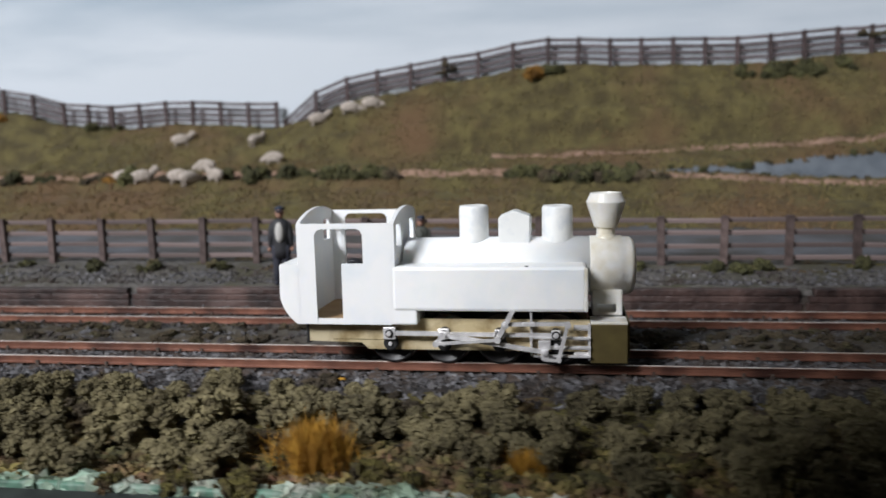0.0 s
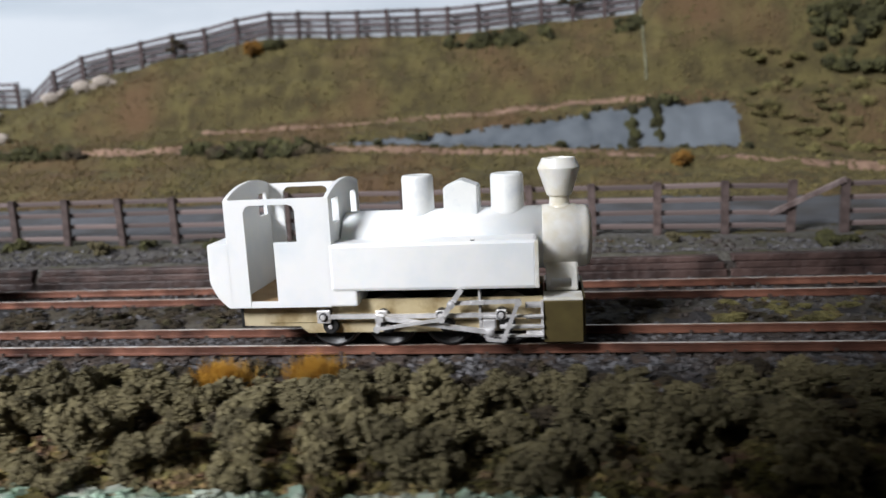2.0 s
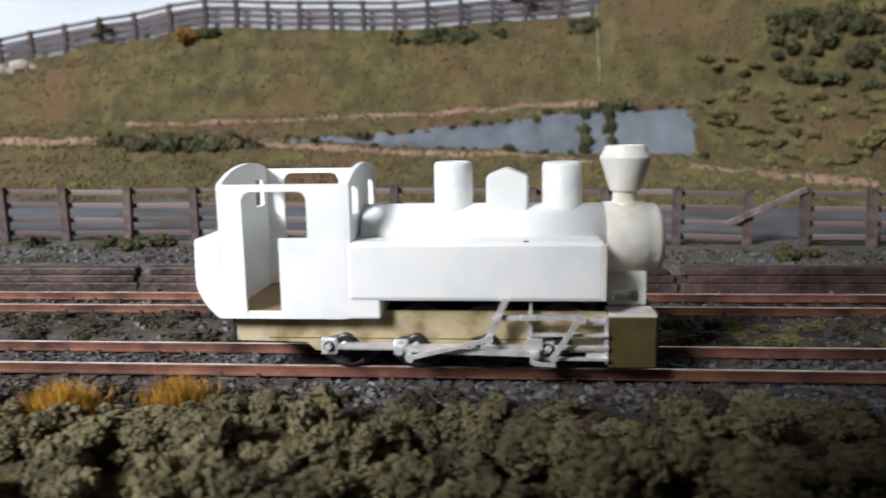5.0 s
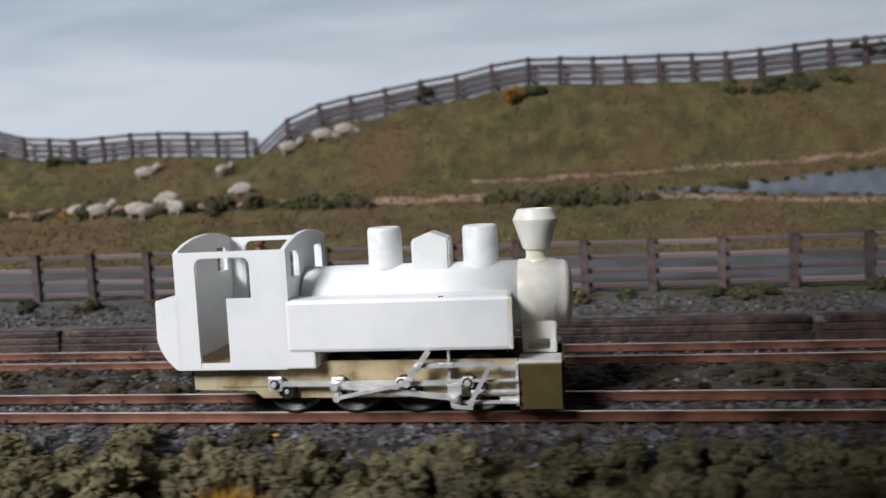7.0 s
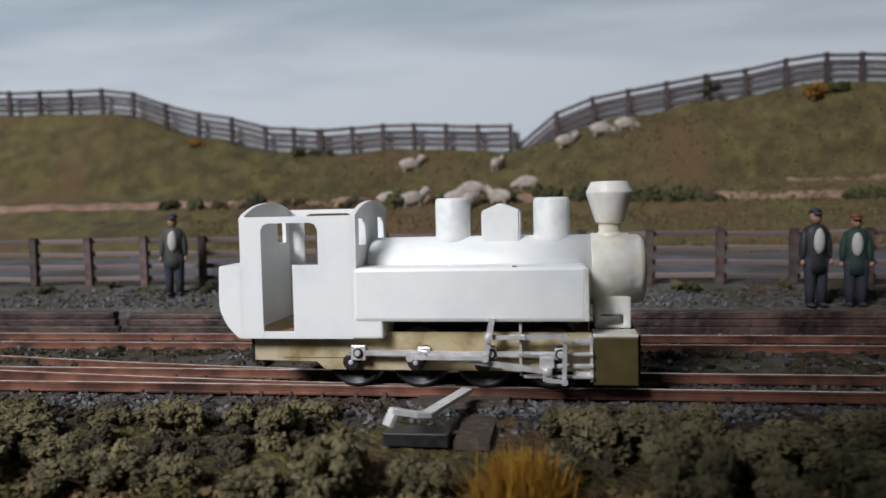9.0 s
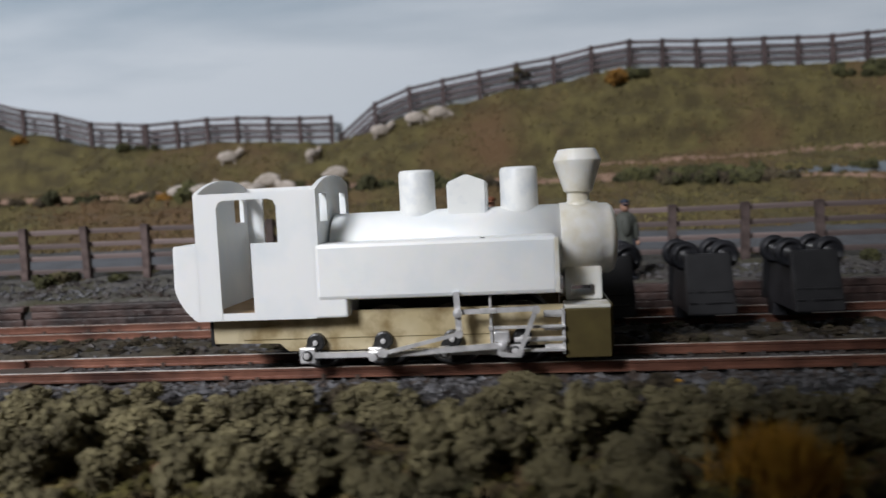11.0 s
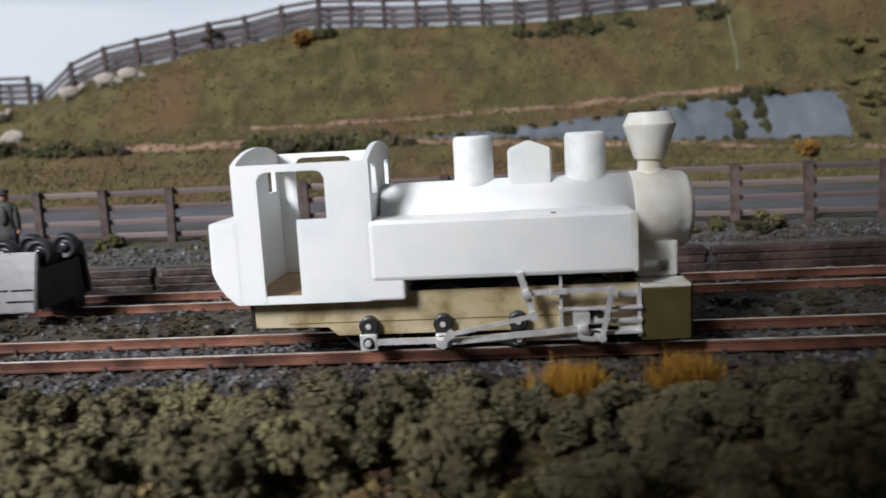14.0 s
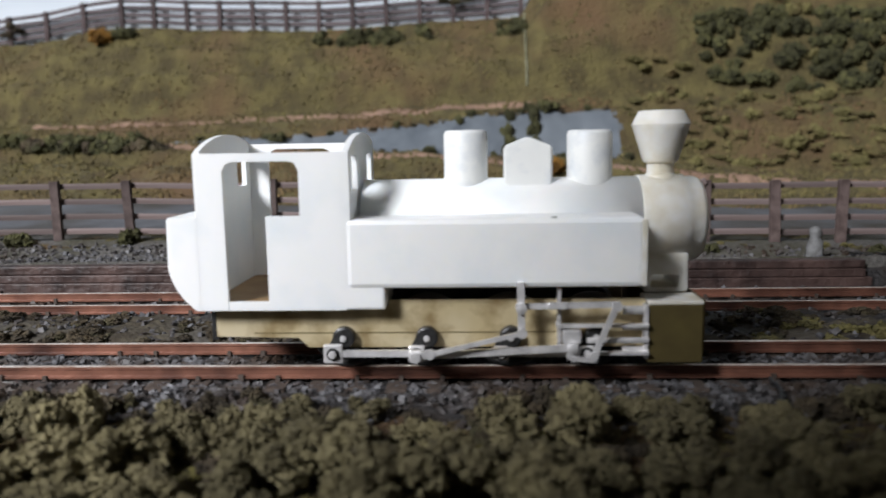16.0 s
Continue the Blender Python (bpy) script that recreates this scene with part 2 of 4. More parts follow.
def add_box(bm, x0, x1, y0, y1, z0, z1, bevel=0.0, mi=0):
    r = bmesh.ops.create_cube(bm, size=1, matrix=Matrix.Translation(((x0 + x1) / 2, (y0 + y1) / 2, (z0 + z1) / 2)) @ Matrix.Diagonal((x1 - x0, y1 - y0, z1 - z0, 1)))
    faces = {f for v in r["verts"] for f in v.link_faces}
    if bevel:
        edges = {e for v in r["verts"] for e in v.link_edges}
        out = bmesh.ops.bevel(bm, geom=list(edges), offset=bevel, segments=2, affect="EDGES", profile=0.5)
        faces = set(out["faces"]) | {f for f in faces if f.is_valid}
    for f in faces:
        f.material_index = mi
    return r


def box(x0, x1, y0, y1, z0, z1, bevel=0.0):
    bm = bmesh.new()
    add_box(bm, x0, x1, y0, y1, z0, z1, bevel)
    return bm


def add_lathe(bm, profile, seg=24, m=None, mi=0, cap=True):
    """Turns (radius, height) pairs about z, then lays them by m."""
    m = m or Matrix()
    rings = []
    for r, h in profile:
        rings.append([bm.verts.new(m @ Vector((r * math.cos(2 * math.pi * k / seg), r * math.sin(2 * math.pi * k / seg), h))) for k in range(seg)])
    for a, c in zip(rings, rings[1:]):
        for k in range(seg):
            bm.faces.new((a[k], a[(k + 1) % seg], c[(k + 1) % seg], c[k])).material_index = mi
    if cap:
        bm.faces.new(rings[-1]).material_index = mi
        bm.faces.new(rings[0][::-1]).material_index = mi


ALONG_Y = Matrix.Rotation(radians(90), 4, "X")
ALONG_X = Matrix.Rotation(radians(90), 4, "Y")


def add_prism(bm, outline, y0, y1, mi=0):
    """An x-z outline drawn out from y0 to y1."""
    a = [bm.verts.new((x, y0, z)) for x, z in outline]
    c = [bm.verts.new((x, y1, z)) for x, z in outline]
    n = len(a)
    bm.faces.new(a).material_index = mi
    bm.faces.new(c[::-1]).material_index = mi
    for k in range(n):
        bm.faces.new((a[(k + 1) % n], a[k], c[k], c[(k + 1) % n])).material_index = mi
    bmesh.ops.recalc_face_normals(bm, faces=bm.faces)


def prism(outline, y0, y1):
    bm = bmesh.new()
    add_prism(bm, outline, y0, y1)
    return bm


def bar(xa, za, xb, zb, w, y0, y1, over=0.0):
    """A flat link between two pins in the x-z plane, w high."""
    d = Vector((xb - xa, 0, zb - za))
    n = d.normalized()
    s = Vector((-n.z, 0, n.x)) * w * 0.4
    p, q = Vector((xa, 0, za)) - n * over, Vector((xb, 0, zb)) + n * over
    return [(v.x, v.z) for v in (p - s, q - s, q + s, p + s)]


def nz(x, y, z=0.0):
    return noise.noise(Vector((x, y, z)))


def lerp_table(table, v):
    if v <= table[0][0]:
        return table[0][1]
    for (a, fa), (c, fc) in zip(table, table[1:]):
        if v <= c:
            k = (v - a) / (c - a)
            k = k * k * (3 - 2 * k)
            return fa + (fc - fa) * k
    return table[-1][1]


# ---- lie of the land ----
RIDGE = [(-900, 130), (-560, 122), (-472, 99), (-427, 87), (-380, 83), (-330, 85), (-237, 81), (-153, 103), (-98, 111), (-17, 122), (52, 118.5), (122, 116.5), (200, 120), (256, 122), (276, 150), (330, 168), (420, 172), (900, 175)]
SHELF = [(-900, 44), (-200, 42), (-60, 40), (60, 36.5), (160, 31), (280, 26), (420, 17), (900, 10)]
UPPER = [(-900, 52), (-150, 51), (0, 53), (110, 55.5), (260, 60), (330, 58), (500, 60), (900, 62)]


def land(x, y):
    """Height of the ground in millimetres."""
    fence_base = lerp_table([(-900, 12), (-300, 11.5), (100, 9), (400, 5.5), (900, 5)], x)
    shelf, upper, ridge = lerp_table(SHELF, x), lerp_table(UPPER, x), lerp_table(RIDGE, x)
    foot = lerp_table([(-900, 18), (-200, 17), (0, 16), (200, 12.5), (420, 8), (900, 7)], x)
    table = [(-90, -9), (-60, -8), (-32, -5), (-15, -3.4), (8, -3), (14, -3.2), (22, -1.5), (38, -1.5), (44, -3), (67, -3), (73, -2), (78, 6.2), (92, fence_base - 3.5), (104, fence_base - 1), (112, fence_base), (135, fence_base + 1), (195, foot), (260, shelf - 6), (263, shelf - 4), (268, shelf), (286, shelf + 0.5), (292, shelf + 5.5 - 0.0085 * min(300, max(0, x + 50))), (300, shelf + 6 - 0.0085 * min(300, max(0, x + 50))), (338, upper - 1), (350, upper + 0.06 * (ridge - upper)), (366, upper + 0.5 * (ridge - upper)), (379, upper + 0.78 * (ridge - upper)), (394, ridge), (410, ridge + 1), (440, ridge - 6)]
    return lerp_table(table, y)


def rough(x, y):
    z = land(x, y)
    if y > 197:
        z += 2.2 * nz(x / 23, y / 14) + 1.1 * nz(x / 7, y / 6, 4) + 0.5 * nz(x / 2.6, y / 2.6, 9)
    elif y > 112:
        z += 0.5 * nz(x / 20, y / 12)
    elif y > 78:
        z += 0.7 * nz(x / 6, y / 6) + 0.5 * nz(x / 2.2, y / 2.2, 2)
    elif 10 < y < 44:
        z += 1.5 * nz(x / 9, y / 7) + 0.9 * nz(x / 2.8, y / 2.8, 3)
    elif y < -14:
        z += 1.6 * nz(x / 12, y / 9) + 0.9 * nz(x / 3, y / 3, 7)
    else:
        z += 0.35 * nz(x / 2, y / 2, 5)
    return z


def in_pond(x, y):
    """The water lies on the slope between the two banks."""
    if not 46 < x < 311 + 7 * nz(y / 5, x / 40, 17):
        return False
    w = 3 * nz(x / 9, y / 8, 12)
    left = (x - 46) / 75
    lo, hi = 303 + w - 2 * min(left, 1), 304 + min(left, 1) * 12 + max(0, (x - 110) / 204) * 20 + w
    return lo < y < hi


def ground():
    bm = bmesh.new()
    xs = [-900 + 10 * k for k in range(40)] + [-500 + 2.5 * k for k in range(420)] + [550 + 10 * k for k in range(36)]
    ys = [-76.5 + 2.5 * k for k in range(88)] + [143.5 + 5 * k for k in range(10)] + [193.5 + 2.5 * k for k in range(84)]
    grid = [[bm.verts.new((x, y, rough(x, y))) for y in ys] for x in xs]
    for i in range(len(xs) - 1):
        for j in range(len(ys) - 1):
            f = bm.faces.new((grid[i][j], grid[i + 1][j], grid[i + 1][j + 1], grid[i][j + 1]))
            x, y = xs[i], ys[j]
            w = 4 * nz(x / 14, y / 9, 6)
            if y + w < -26:
                k = 0
            elif y + w < 12:
                k = 1
            elif y + w * 0.6 < 43:
                k = 2 if nz(x / 16, y / 10, 3) > -0.25 else 1
            elif y < 76:
                k = 1
            elif y + w < 128:
                k = 3 if nz(x / 20, y / 9, 8) > -0.22 or y < 100 else 0
            elif y + 0.6 * w < 196:
                k = 4
            elif in_pond(x, y):
                k = 6
            elif x > -60 and -3 < y + w * 0.4 - 339 - max(0, x - 120) * 0.045 < 3 and x < 262 and nz(x / 40, y / 5, 5) > -0.45:
                k = 7
            elif x < 60 and 285 < y + w * 0.3 < 293 and (nz(x / 40, 0, 3) > -0.4 or -150 < x < -30):
                k = 7
            elif x >= 20 and -3.5 < y + w * 0.3 - lerp_table([(0, 289), (190, 288), (330, 267), (470, 264), (900, 262)], x) < 3.5 and nz(x / 35, 1, 5) > -0.5:
                k = 7
            else:
                k = 5
            f.material_index = k
            f.smooth = True
    ob = part("ground", bm, [GRASS_FRONT, BALLAST, SCRUB, GRAVEL, ROAD, GRASS, POND, EARTH])
    return tagged(ob, "modelled moorland ground with grass, ballast, road and pond", "ground", kind="structure")


ground()

# painted sky board behind the ridge, and the room round the layout
tagged(part("backdrop", box(-1000, 1000, 402, 414, -120, 340), SKY), "pale cloudy sky painted on a flat board", "backdrop", kind="structure")
bm = bmesh.new()
add_box(bm, -900, 906, -78.4, -76.6, -95, -7.2, 0.5)
tagged(part("trim", bm, GREEN_EDGE), "mint green painted edge of the baseboard", "trim", kind="structure")
tagged(part("fascia", box(-900, 906, -90, -78.4, -95, -8.6, 0.4), FASCIA), "dark board closing the front of the layout", "fascia", kind="structure")
tagged(part("floor", box(-2580, 2280, -2380, 1280, -1010, -1000), CARPET), "brown carpet of the room", "floor", kind="structure")
tagged(part("ceiling", box(-2500, 2200, -2380, 1280, 3000, 3020), WALLPAINT), "plain dull room ceiling", "ceiling", kind="structure")
tagged(part("wall_north", box(-2500, 2200, 1200, 1280, -1000, 3000), WALLPAINT), "plain dim room wall", "wall", kind="structure")
tagged(part("wall_east", box(2200, 2280, -2380, 1280, -1000, 3000), WALLPAINT), "plain dim room wall", "wall", kind="structure")
tagged(part("wall_west", box(-2580, -2500, -2380, 1280, -1000, 3000), WALLPAINT), "plain dim room wall", "wall", kind="structure")
bm = bmesh.new()
for x0, x1, z0, z1 in ((-2500, -2160, -1000, 3000), (-560, 2200, -1000, 3000), (-2160, -560, -1000, 1020), (-2160, -560, 2420, 3000)):
    add_box(bm, x0, x1, -2380, -2300, z0, z1)
tagged(part("wall_south", bm, WALLPAINT), "plain dim room wall with a window opening", "wall", kind="structure")


# ---- track ----
def rail_mesh(points, z0=-2.3, z1=0.0, head=1.0, foot=2.0):
    bm = bmesh.new()
    prof = [(-foot / 2, z0), (foot / 2, z0), (foot / 2, z0 + 0.35), (0.3, z0 + 0.6), (0.3, z1 - 0.8), (head / 2, z1 - 0.6), (head / 2, z1 - 0.08), (head / 2 - 0.1, z1), (-head / 2 + 0.1, z1), (-head / 2, z1 - 0.08), (-head / 2, z1 - 0.6), (-0.3, z1 - 0.8), (-0.3, z0 + 0.6), (-foot / 2, z0 + 0.35)]
    rings = [[bm.verts.new((x, y + a, z)) for a, z in prof] for x, y in points]
    n = len(prof)
    for p, q in zip(rings, rings[1:]):
        for k in range(n):
            f = bm.faces.new((p[k], p[(k + 1) % n], q[(k + 1) % n], q[k]))
            f.material_index = 1 if k in (6, 7, 8) else 0
    bm.faces.new(rings[0])
    bm.faces.new(rings[-1][::-1])
    bmesh.ops.recalc_face_normals(bm, faces=bm.faces)
    return bm


def track(name, yc, label, gauge=16.5):
    t = thing(name, label, "railway track", group="railway tracks")
    for s in (-1, 1):
        pts = [(-900 + 12 * k, yc + s * gauge / 2 + 0.12 * nz(k / 9, s, yc)) for k in range(151)]
        part("rail", rail_mesh(pts), [RUST, RAIL_TOP], t, "rust-brown rail with a bright worn top")
    sl = None
    for k in range(150):
        x = -560 + 7.6 * k + random.uniform(-0.5, 0.5)
        if sl is None:
            sl = part("sleeper", box(-1.9, 1.9, -14, 14, -0.9, 0.7, 0.15), SLEEPER, t)
            ob = sl
        else:
            ob = new("sleeper", sl.data)
            ob.parent = t
        ob.location = (x * MM, (yc + random.uniform(-0.4, 0.4)) * MM, -3.5 * MM)
        ob.rotation_euler = (0, 0, random.uniform(-0.03, 0.03))
    for s in (-1, 1):
        bm = bmesh.new()
        for k in range(150):
            x = -560 + 7.6 * k + random.uniform(-0.5, 0.5)
            for e in (-1, 1):
                if random.random() < 0.45:
                    continue
                y = yc + s * gauge / 2 + e * 1.1
                add_box(bm, x - 0.5, x + random.uniform(0.1, 0.5), y - 0.35, y + 0.3, -2.8, random.uniform(-2.0, -1.3))
        tagged(part("rail_spike", bm, SLEEPER, t), kind="stuff")
    return t


track("railway_track", 0.0, "rusty narrow gauge track in dark ballast beside bushes")
track("railway_track", 55.0, "rusty siding track below a timber baulk edge")

# ---- locomotive ----
loco = thing("locomotive", "unpainted white resin tank locomotive on a brass chassis with silver rods", "locomotive")
AXLES = (-53.4, -38.35, -23.3, -8.25)
AXLE_Z, THROW = 6.55, 3.1

body = part("tank_body", box(-52.0, -0.3, -15.8, 15.8, 16.0, 28.2, 0.9), RESIN, loco, "white resin side tanks with softly rounded edges")
bm = bmesh.new()
add_lathe(bm, [(8.1, -50.5), (8.15, -20), (8.1, 1.0)], 40, Matrix.Translation((0, 0, 26.2)) @ ALONG_X)
part("boiler", bm, RESIN, loco, "", True)
bm = bmesh.new()
add_lathe(bm, [(8.25, 1.0), (8.3, 1.2), (8.3, 9.4), (8.0, 9.6), (7.9, 11.6), (7.2, 12.6), (5.5, 13.2), (2, 13.5)], 40, Matrix.Translation((0, 0, 26.2)) @ ALONG_X)
part("smokebox", bm, RESIN_CLEAR, loco, "yellowish translucent resin smokebox", True)


part("tank_nick", box(-16.3, -15.3, -15.3, -14.6, 28.1, 28.28, 0.05), BLACK, loco, "dark chip in the tank top edge")
for y in (-15.86, 15.36):
    part("tank_lip", box(-0.9, 0.05, y, y + 0.5, 16.2, 27.8, 0.15), RESIN_CLEAR, loco)


def saddle():
    """A hollow resin box with a square opening in its sides."""
    bm = bmesh.new()
    outer, inner = [(1.5, 13.15), (9.5, 13.15), (9.5, 20.5), (1.5, 20.5)], [(2.7, 13.9), (7.9, 13.9), (7.9, 16.4), (2.7, 16.4)]
    rings = [[[bm.verts.new((x, y, z)) for x, z in o] for o in (outer, inner)] for y in (-6.2, 6.2)]
    for k in range(4):
        n = (k + 1) % 4
        for o, i in rings:
            bm.faces.new((o[k], o[n], i[n], i[k]))
        bm.faces.new((rings[0][0][k], rings[1][0][k], rings[1][0][n], rings[0][0][n]))
        bm.faces.new((rings[0][1][n], rings[1][1][n], rings[1][1][k], rings[0][1][k]))
    bmesh.ops.recalc_face_normals(bm, faces=bm.faces)
    bmesh.ops.bevel(bm, geom=bm.edges[:], offset=0.25, segments=2, affect="EDGES")
    return bm


part("saddle", saddle(), RESIN_CLEAR, loco, "translucent smokebox saddle with a square hole")


def dome(x, r, top):
    bm = bmesh.new()
    add_lathe(bm, [(r * 1.12, 31.5), (r * 1.02, 34.2), (r, 35), (r, top - 0.8), (r * 0.92, top - 0.1), (r * 0.8, top), (r * 0.76, top - 0.15), (0.1, top - 0.1)], 28, Matrix.Translation((x, 0, 0)))
    part("dome", bm, SMUDGED, loco, "", True)


dome(-31.2, 4.15, 43.4)
dome(-7.9, 4.25, 43.1)
bm = bmesh.new()
add_prism(bm, [(-24.0, 31.5), (-15.1, 31.5), (-15.1, 40.2), (-19.6, 42.0), (-24.0, 40.2)], -4.2, 4.2)
bmesh.ops.bevel(bm, geom=bm.edges[:], offset=0.35, segments=2, affect="EDGES")
part("sandbox", bm, SMUDGED, loco)
bm = bmesh.new()
add_lathe(bm, [(3.4, 33.2), (2.9, 34.4), (2.55, 34.8), (2.5, 36.6), (3.2, 37.0), (5.25, 43.4), (5.35, 43.9), (4.2, 46.3), (3.6, 46.4), (3.3, 45.6), (0.1, 45.5)], 40, Matrix.Translation((5.35, 0, 0)))
part("chimney", bm, RESIN_CLEAR, loco, "flared diamond-stack chimney in cloudy resin")


def cab_side(y0, y1, top=40.0, beam=1.5):
    """A cab side with its stepped doorway, from flat panels that meet edge to edge."""
    bm = bmesh.new()
    add_prism(bm, [(-78.4, 12.2), (-73.3, 12.2), (-73.3, top - beam - 1.6), (-72.6, top - beam - 0.4), (-71.6, top - beam), (-61.6, top - beam), (-60.5, top - beam - 0.4), (-59.9, top - beam - 1.6), (-59.9, 29.0), (-66.0, 29.0), (-66.0, 13.8), (-73.2, 13.8), (-73.2, 12.2), (-52.2, 12.2), (-52.2, top), (-78.4, top)], y0, y1)
    return bm


part("cab_side", cab_side(-15.454, -14.7), RESIN, loco)
part("cab_side", cab_side(14.7, 15.454, 41.4, 1.1), RESIN, loco)


def spectacle(x0, x1, rear):
    """An arched cab end with two tall windows."""
    bm = bmesh.new()
    edge = 14.72 if rear else 15.45
    cols = [-edge, -12.2, -6.2, 6.2, 12.2, edge]

    def top(y):
        return 40.7 + 0.045 * y + 2.6 * (1 - (abs(y) / 15.46) ** 2.2)

    for a, c in zip(cols, cols[1:]):
        ys = [a + (c - a) * k / 4 for k in range(5)]
        hole = abs(a + c) / 2 in (9.2,)
        spans = [(12.5, 33.0), (39.2, None)] if hole else [(12.5, None)]
        for lo, hi in spans:
            pts = [(ys[0], lo), (ys[-1], lo)] + ([(y, top(y)) for y in reversed(ys)] if hi is None else [(ys[-1], hi), (ys[0], hi)])
            p = [bm.verts.new((x0, y, z)) for y, z in pts]
            q = [bm.verts.new((x1, y, z)) for y, z in pts]
            n = len(p)
            bm.faces.new(p)
            bm.faces.new(q[::-1])
            for k in range(n):
                bm.faces.new((p[k], p[(k + 1) % n], q[(k + 1) % n], q[k]))
    bmesh.ops.recalc_face_normals(bm, faces=bm.faces)
    bmesh.ops.remove_doubles(bm, verts=bm.verts, dist=0.001)
    return bm


def bunker_block():
    """The coal bunker: a box whose rear curves in under the cab, with softened edges."""
    foot = [(-84.0 + 5.0 * (0.45 * a / 90 + 0.55 * (1 - math.cos(radians(a)))), 19.4 - 7.2 * (0.45 * a / 90 + 0.55 * math.sin(radians(a)))) for a in range(0, 91, 15)]
    bm = prism([(-78.30, 12.2), (-78.30, 28.9), (-83.8, 28.9)] + foot, -15.47, 15.47)
    bmesh.ops.bevel(bm, geom=[e for e in bm.edges if all(v.co.x < -79.5 for v in e.verts)], offset=0.35, segments=2, affect="EDGES")
    return bm


part("cab_end", spectacle(-78.4, -77.4, True), RESIN, loco, "arched cab end with tall windows and no roof")
part("cab_end", spectacle(-52.2, -51.1, False), RESIN, loco, "arched cab end with tall windows and no roof")
part("bunker", bunker_block(), RESIN, loco, "white resin bunker with a chamfered rear")
part("valance", box(-52.9, -45.3, -15.465, 15.465, 12.2, 17.2, 0.5), RESIN, loco)
part("cab_floor", box(-77.3, -52.3, -14.6, 14.6, 12.6, 13.4), CAB_BRASS, loco, "bare brown brass cab floor")
bm = bmesh.new()
add_box(bm, -67.5, -60, -3.5, 3.5, 13.5, 17.5, 0.6)
add_lathe(bm, [(1.6, 0), (1.6, 5)], 14, Matrix.Translation((-68, 0, 15.6)) @ ALONG_X)
part("motor", bm, BLACK, loco, "black motor end on the cab floor")
bm = bmesh.new()
add_box(bm, -60.5, -53, -6, 6, 24, 31.5, 0.4)
add_lathe(bm, [(1.4, -62.0), (1.4, -60.5)], 12, Matrix.Translation((0, -2.5, 29.0)) @ ALONG_X, 1)
part("backhead", bm, [RESIN, STEEL], loco)


def frame_plate(y0, y1):
    return prism([(-77, 6.6), (-62, 6.3), (-60, 4.5), (0.6, 4.5), (0.6, 13.2), (-45.2, 13.2), (-45.4, 12.1), (-77, 12.1)], y0, y1)


part("frame_plate", frame_plate(-11.9, -11.2), BRASS, loco, "tarnished brass outside frame plate")
part("frame_plate", frame_plate(11.2, 11.9), BRASS, loco, "tarnished brass outside frame plate")
part("score_line", box(-70, -12, -11.98, -11.85, 7.15, 7.3), BRASS_DARK, loco)
part("gearbox", box(-50, -12, -4, 4, 4, 15.0, 0.5), BLACK, loco, "black gearbox between the frames")
part("rear_beam", box(-78.2, -77.1, -11, 11, 5.8, 12.0), BLACK, loco)
for s in (-1, 1):
    ys = sorted((s * 13.7, s * 6.2))
    bm = box(0.8, 10.4, ys[0], ys[1], 1.9, 12.4, 0.25)
    part("cylinder_block", bm, BRASS_DARK, loco, "dull folded brass cylinder block")
    part("block_top", box(0.8, 10.4, ys[0], ys[1], 12.4, 13.1, 0.15), RESIN_CLEAR, loco)
part("front_plate", box(10.45, 11.0, -12.4, 12.4, 3.2, 13.0, 0.15), BRASS_DARK, loco)


def wheel():
    bm = bmesh.new()
    add_lathe(bm, [(7.1, 0.0), (7.1, 0.5), (6.55, 0.7), (6.5, 2.2), (5.7, 2.3), (5.5, 1.9), (2.0, 1.7), (1.8, 2.3), (0.2, 2.3)], 32, ALONG_Y)
    for f in bm.faces:
        c = f.calc_center_median()
        f.material_index = 0 if math.hypot(c.x, c.z) > 6.2 else 1
    bm.normal_update()
    return bm


wheels = []
for k, ax in enumerate(AXLES):
    w = part("wheel", wheel(), [TYRE, BLACK], loco, "", True)
    crank = bmesh.new()
    add_lathe(crank, [(2.0, 0), (2.0, 1.4), (1.6, 1.6), (0.1, 1.6)], 18, Matrix.Translation((0, -5.0, 0)) @ ALONG_Y)
    add_lathe(crank, [(1.5, 0), (1.5, 1.4)], 16, Matrix.Translation((0, -5.0, THROW)) @ ALONG_Y)
    add_prism(crank, [(-1.7, 0), (1.7, 0), (1.5, THROW), (-1.5, THROW)], -6.3, -5.0)
    part("fly_crank", crank, BLACK, w, "black outside crank")
    ax_bm = bmesh.new()
    add_lathe(ax_bm, [(0.7, -19), (0.7, 4.9)], 10, ALONG_Y)
    part("axle", ax_bm, STEEL, w)
    nut = bmesh.new()
    add_lathe(nut, [(0.6, 0), (0.6, 0.4), (0.1, 0.5)], 8, Matrix.Translation((0, -6.6, 0)) @ ALONG_Y)
    part("axle_bolt", nut, STEEL, w)
    w.location = Vector((ax, -7.0, AXLE_Z)) * MM
    far = part("wheel", wheel(), [TYRE, BLACK], loco, "", True)
    far.location = Vector((ax, 9.2, AXLE_Z)) * MM
    wheels += [w, far]


# rods, drawn about their own pins
def coupling():
    bm = bmesh.new()
    x0 = AXLES[0]
    add_prism(bm, bar(0, 0, AXLES[1] - x0, 0, 1.5, 0, 0), -14.6, -13.9)
    add_prism(bm, bar(AXLES[1] - x0, -0.1, AXLES[3] - x0, -0.1, 1.4, 0, 0), -14.6, -13.9)
    for a, r in zip(AXLES, (1.75, 1.5, 1.3, 1.3)):
        add_box(bm, a - x0 - r, a - x0 + r, -14.8, -13.8, -r, r, 0.3)
    return bm


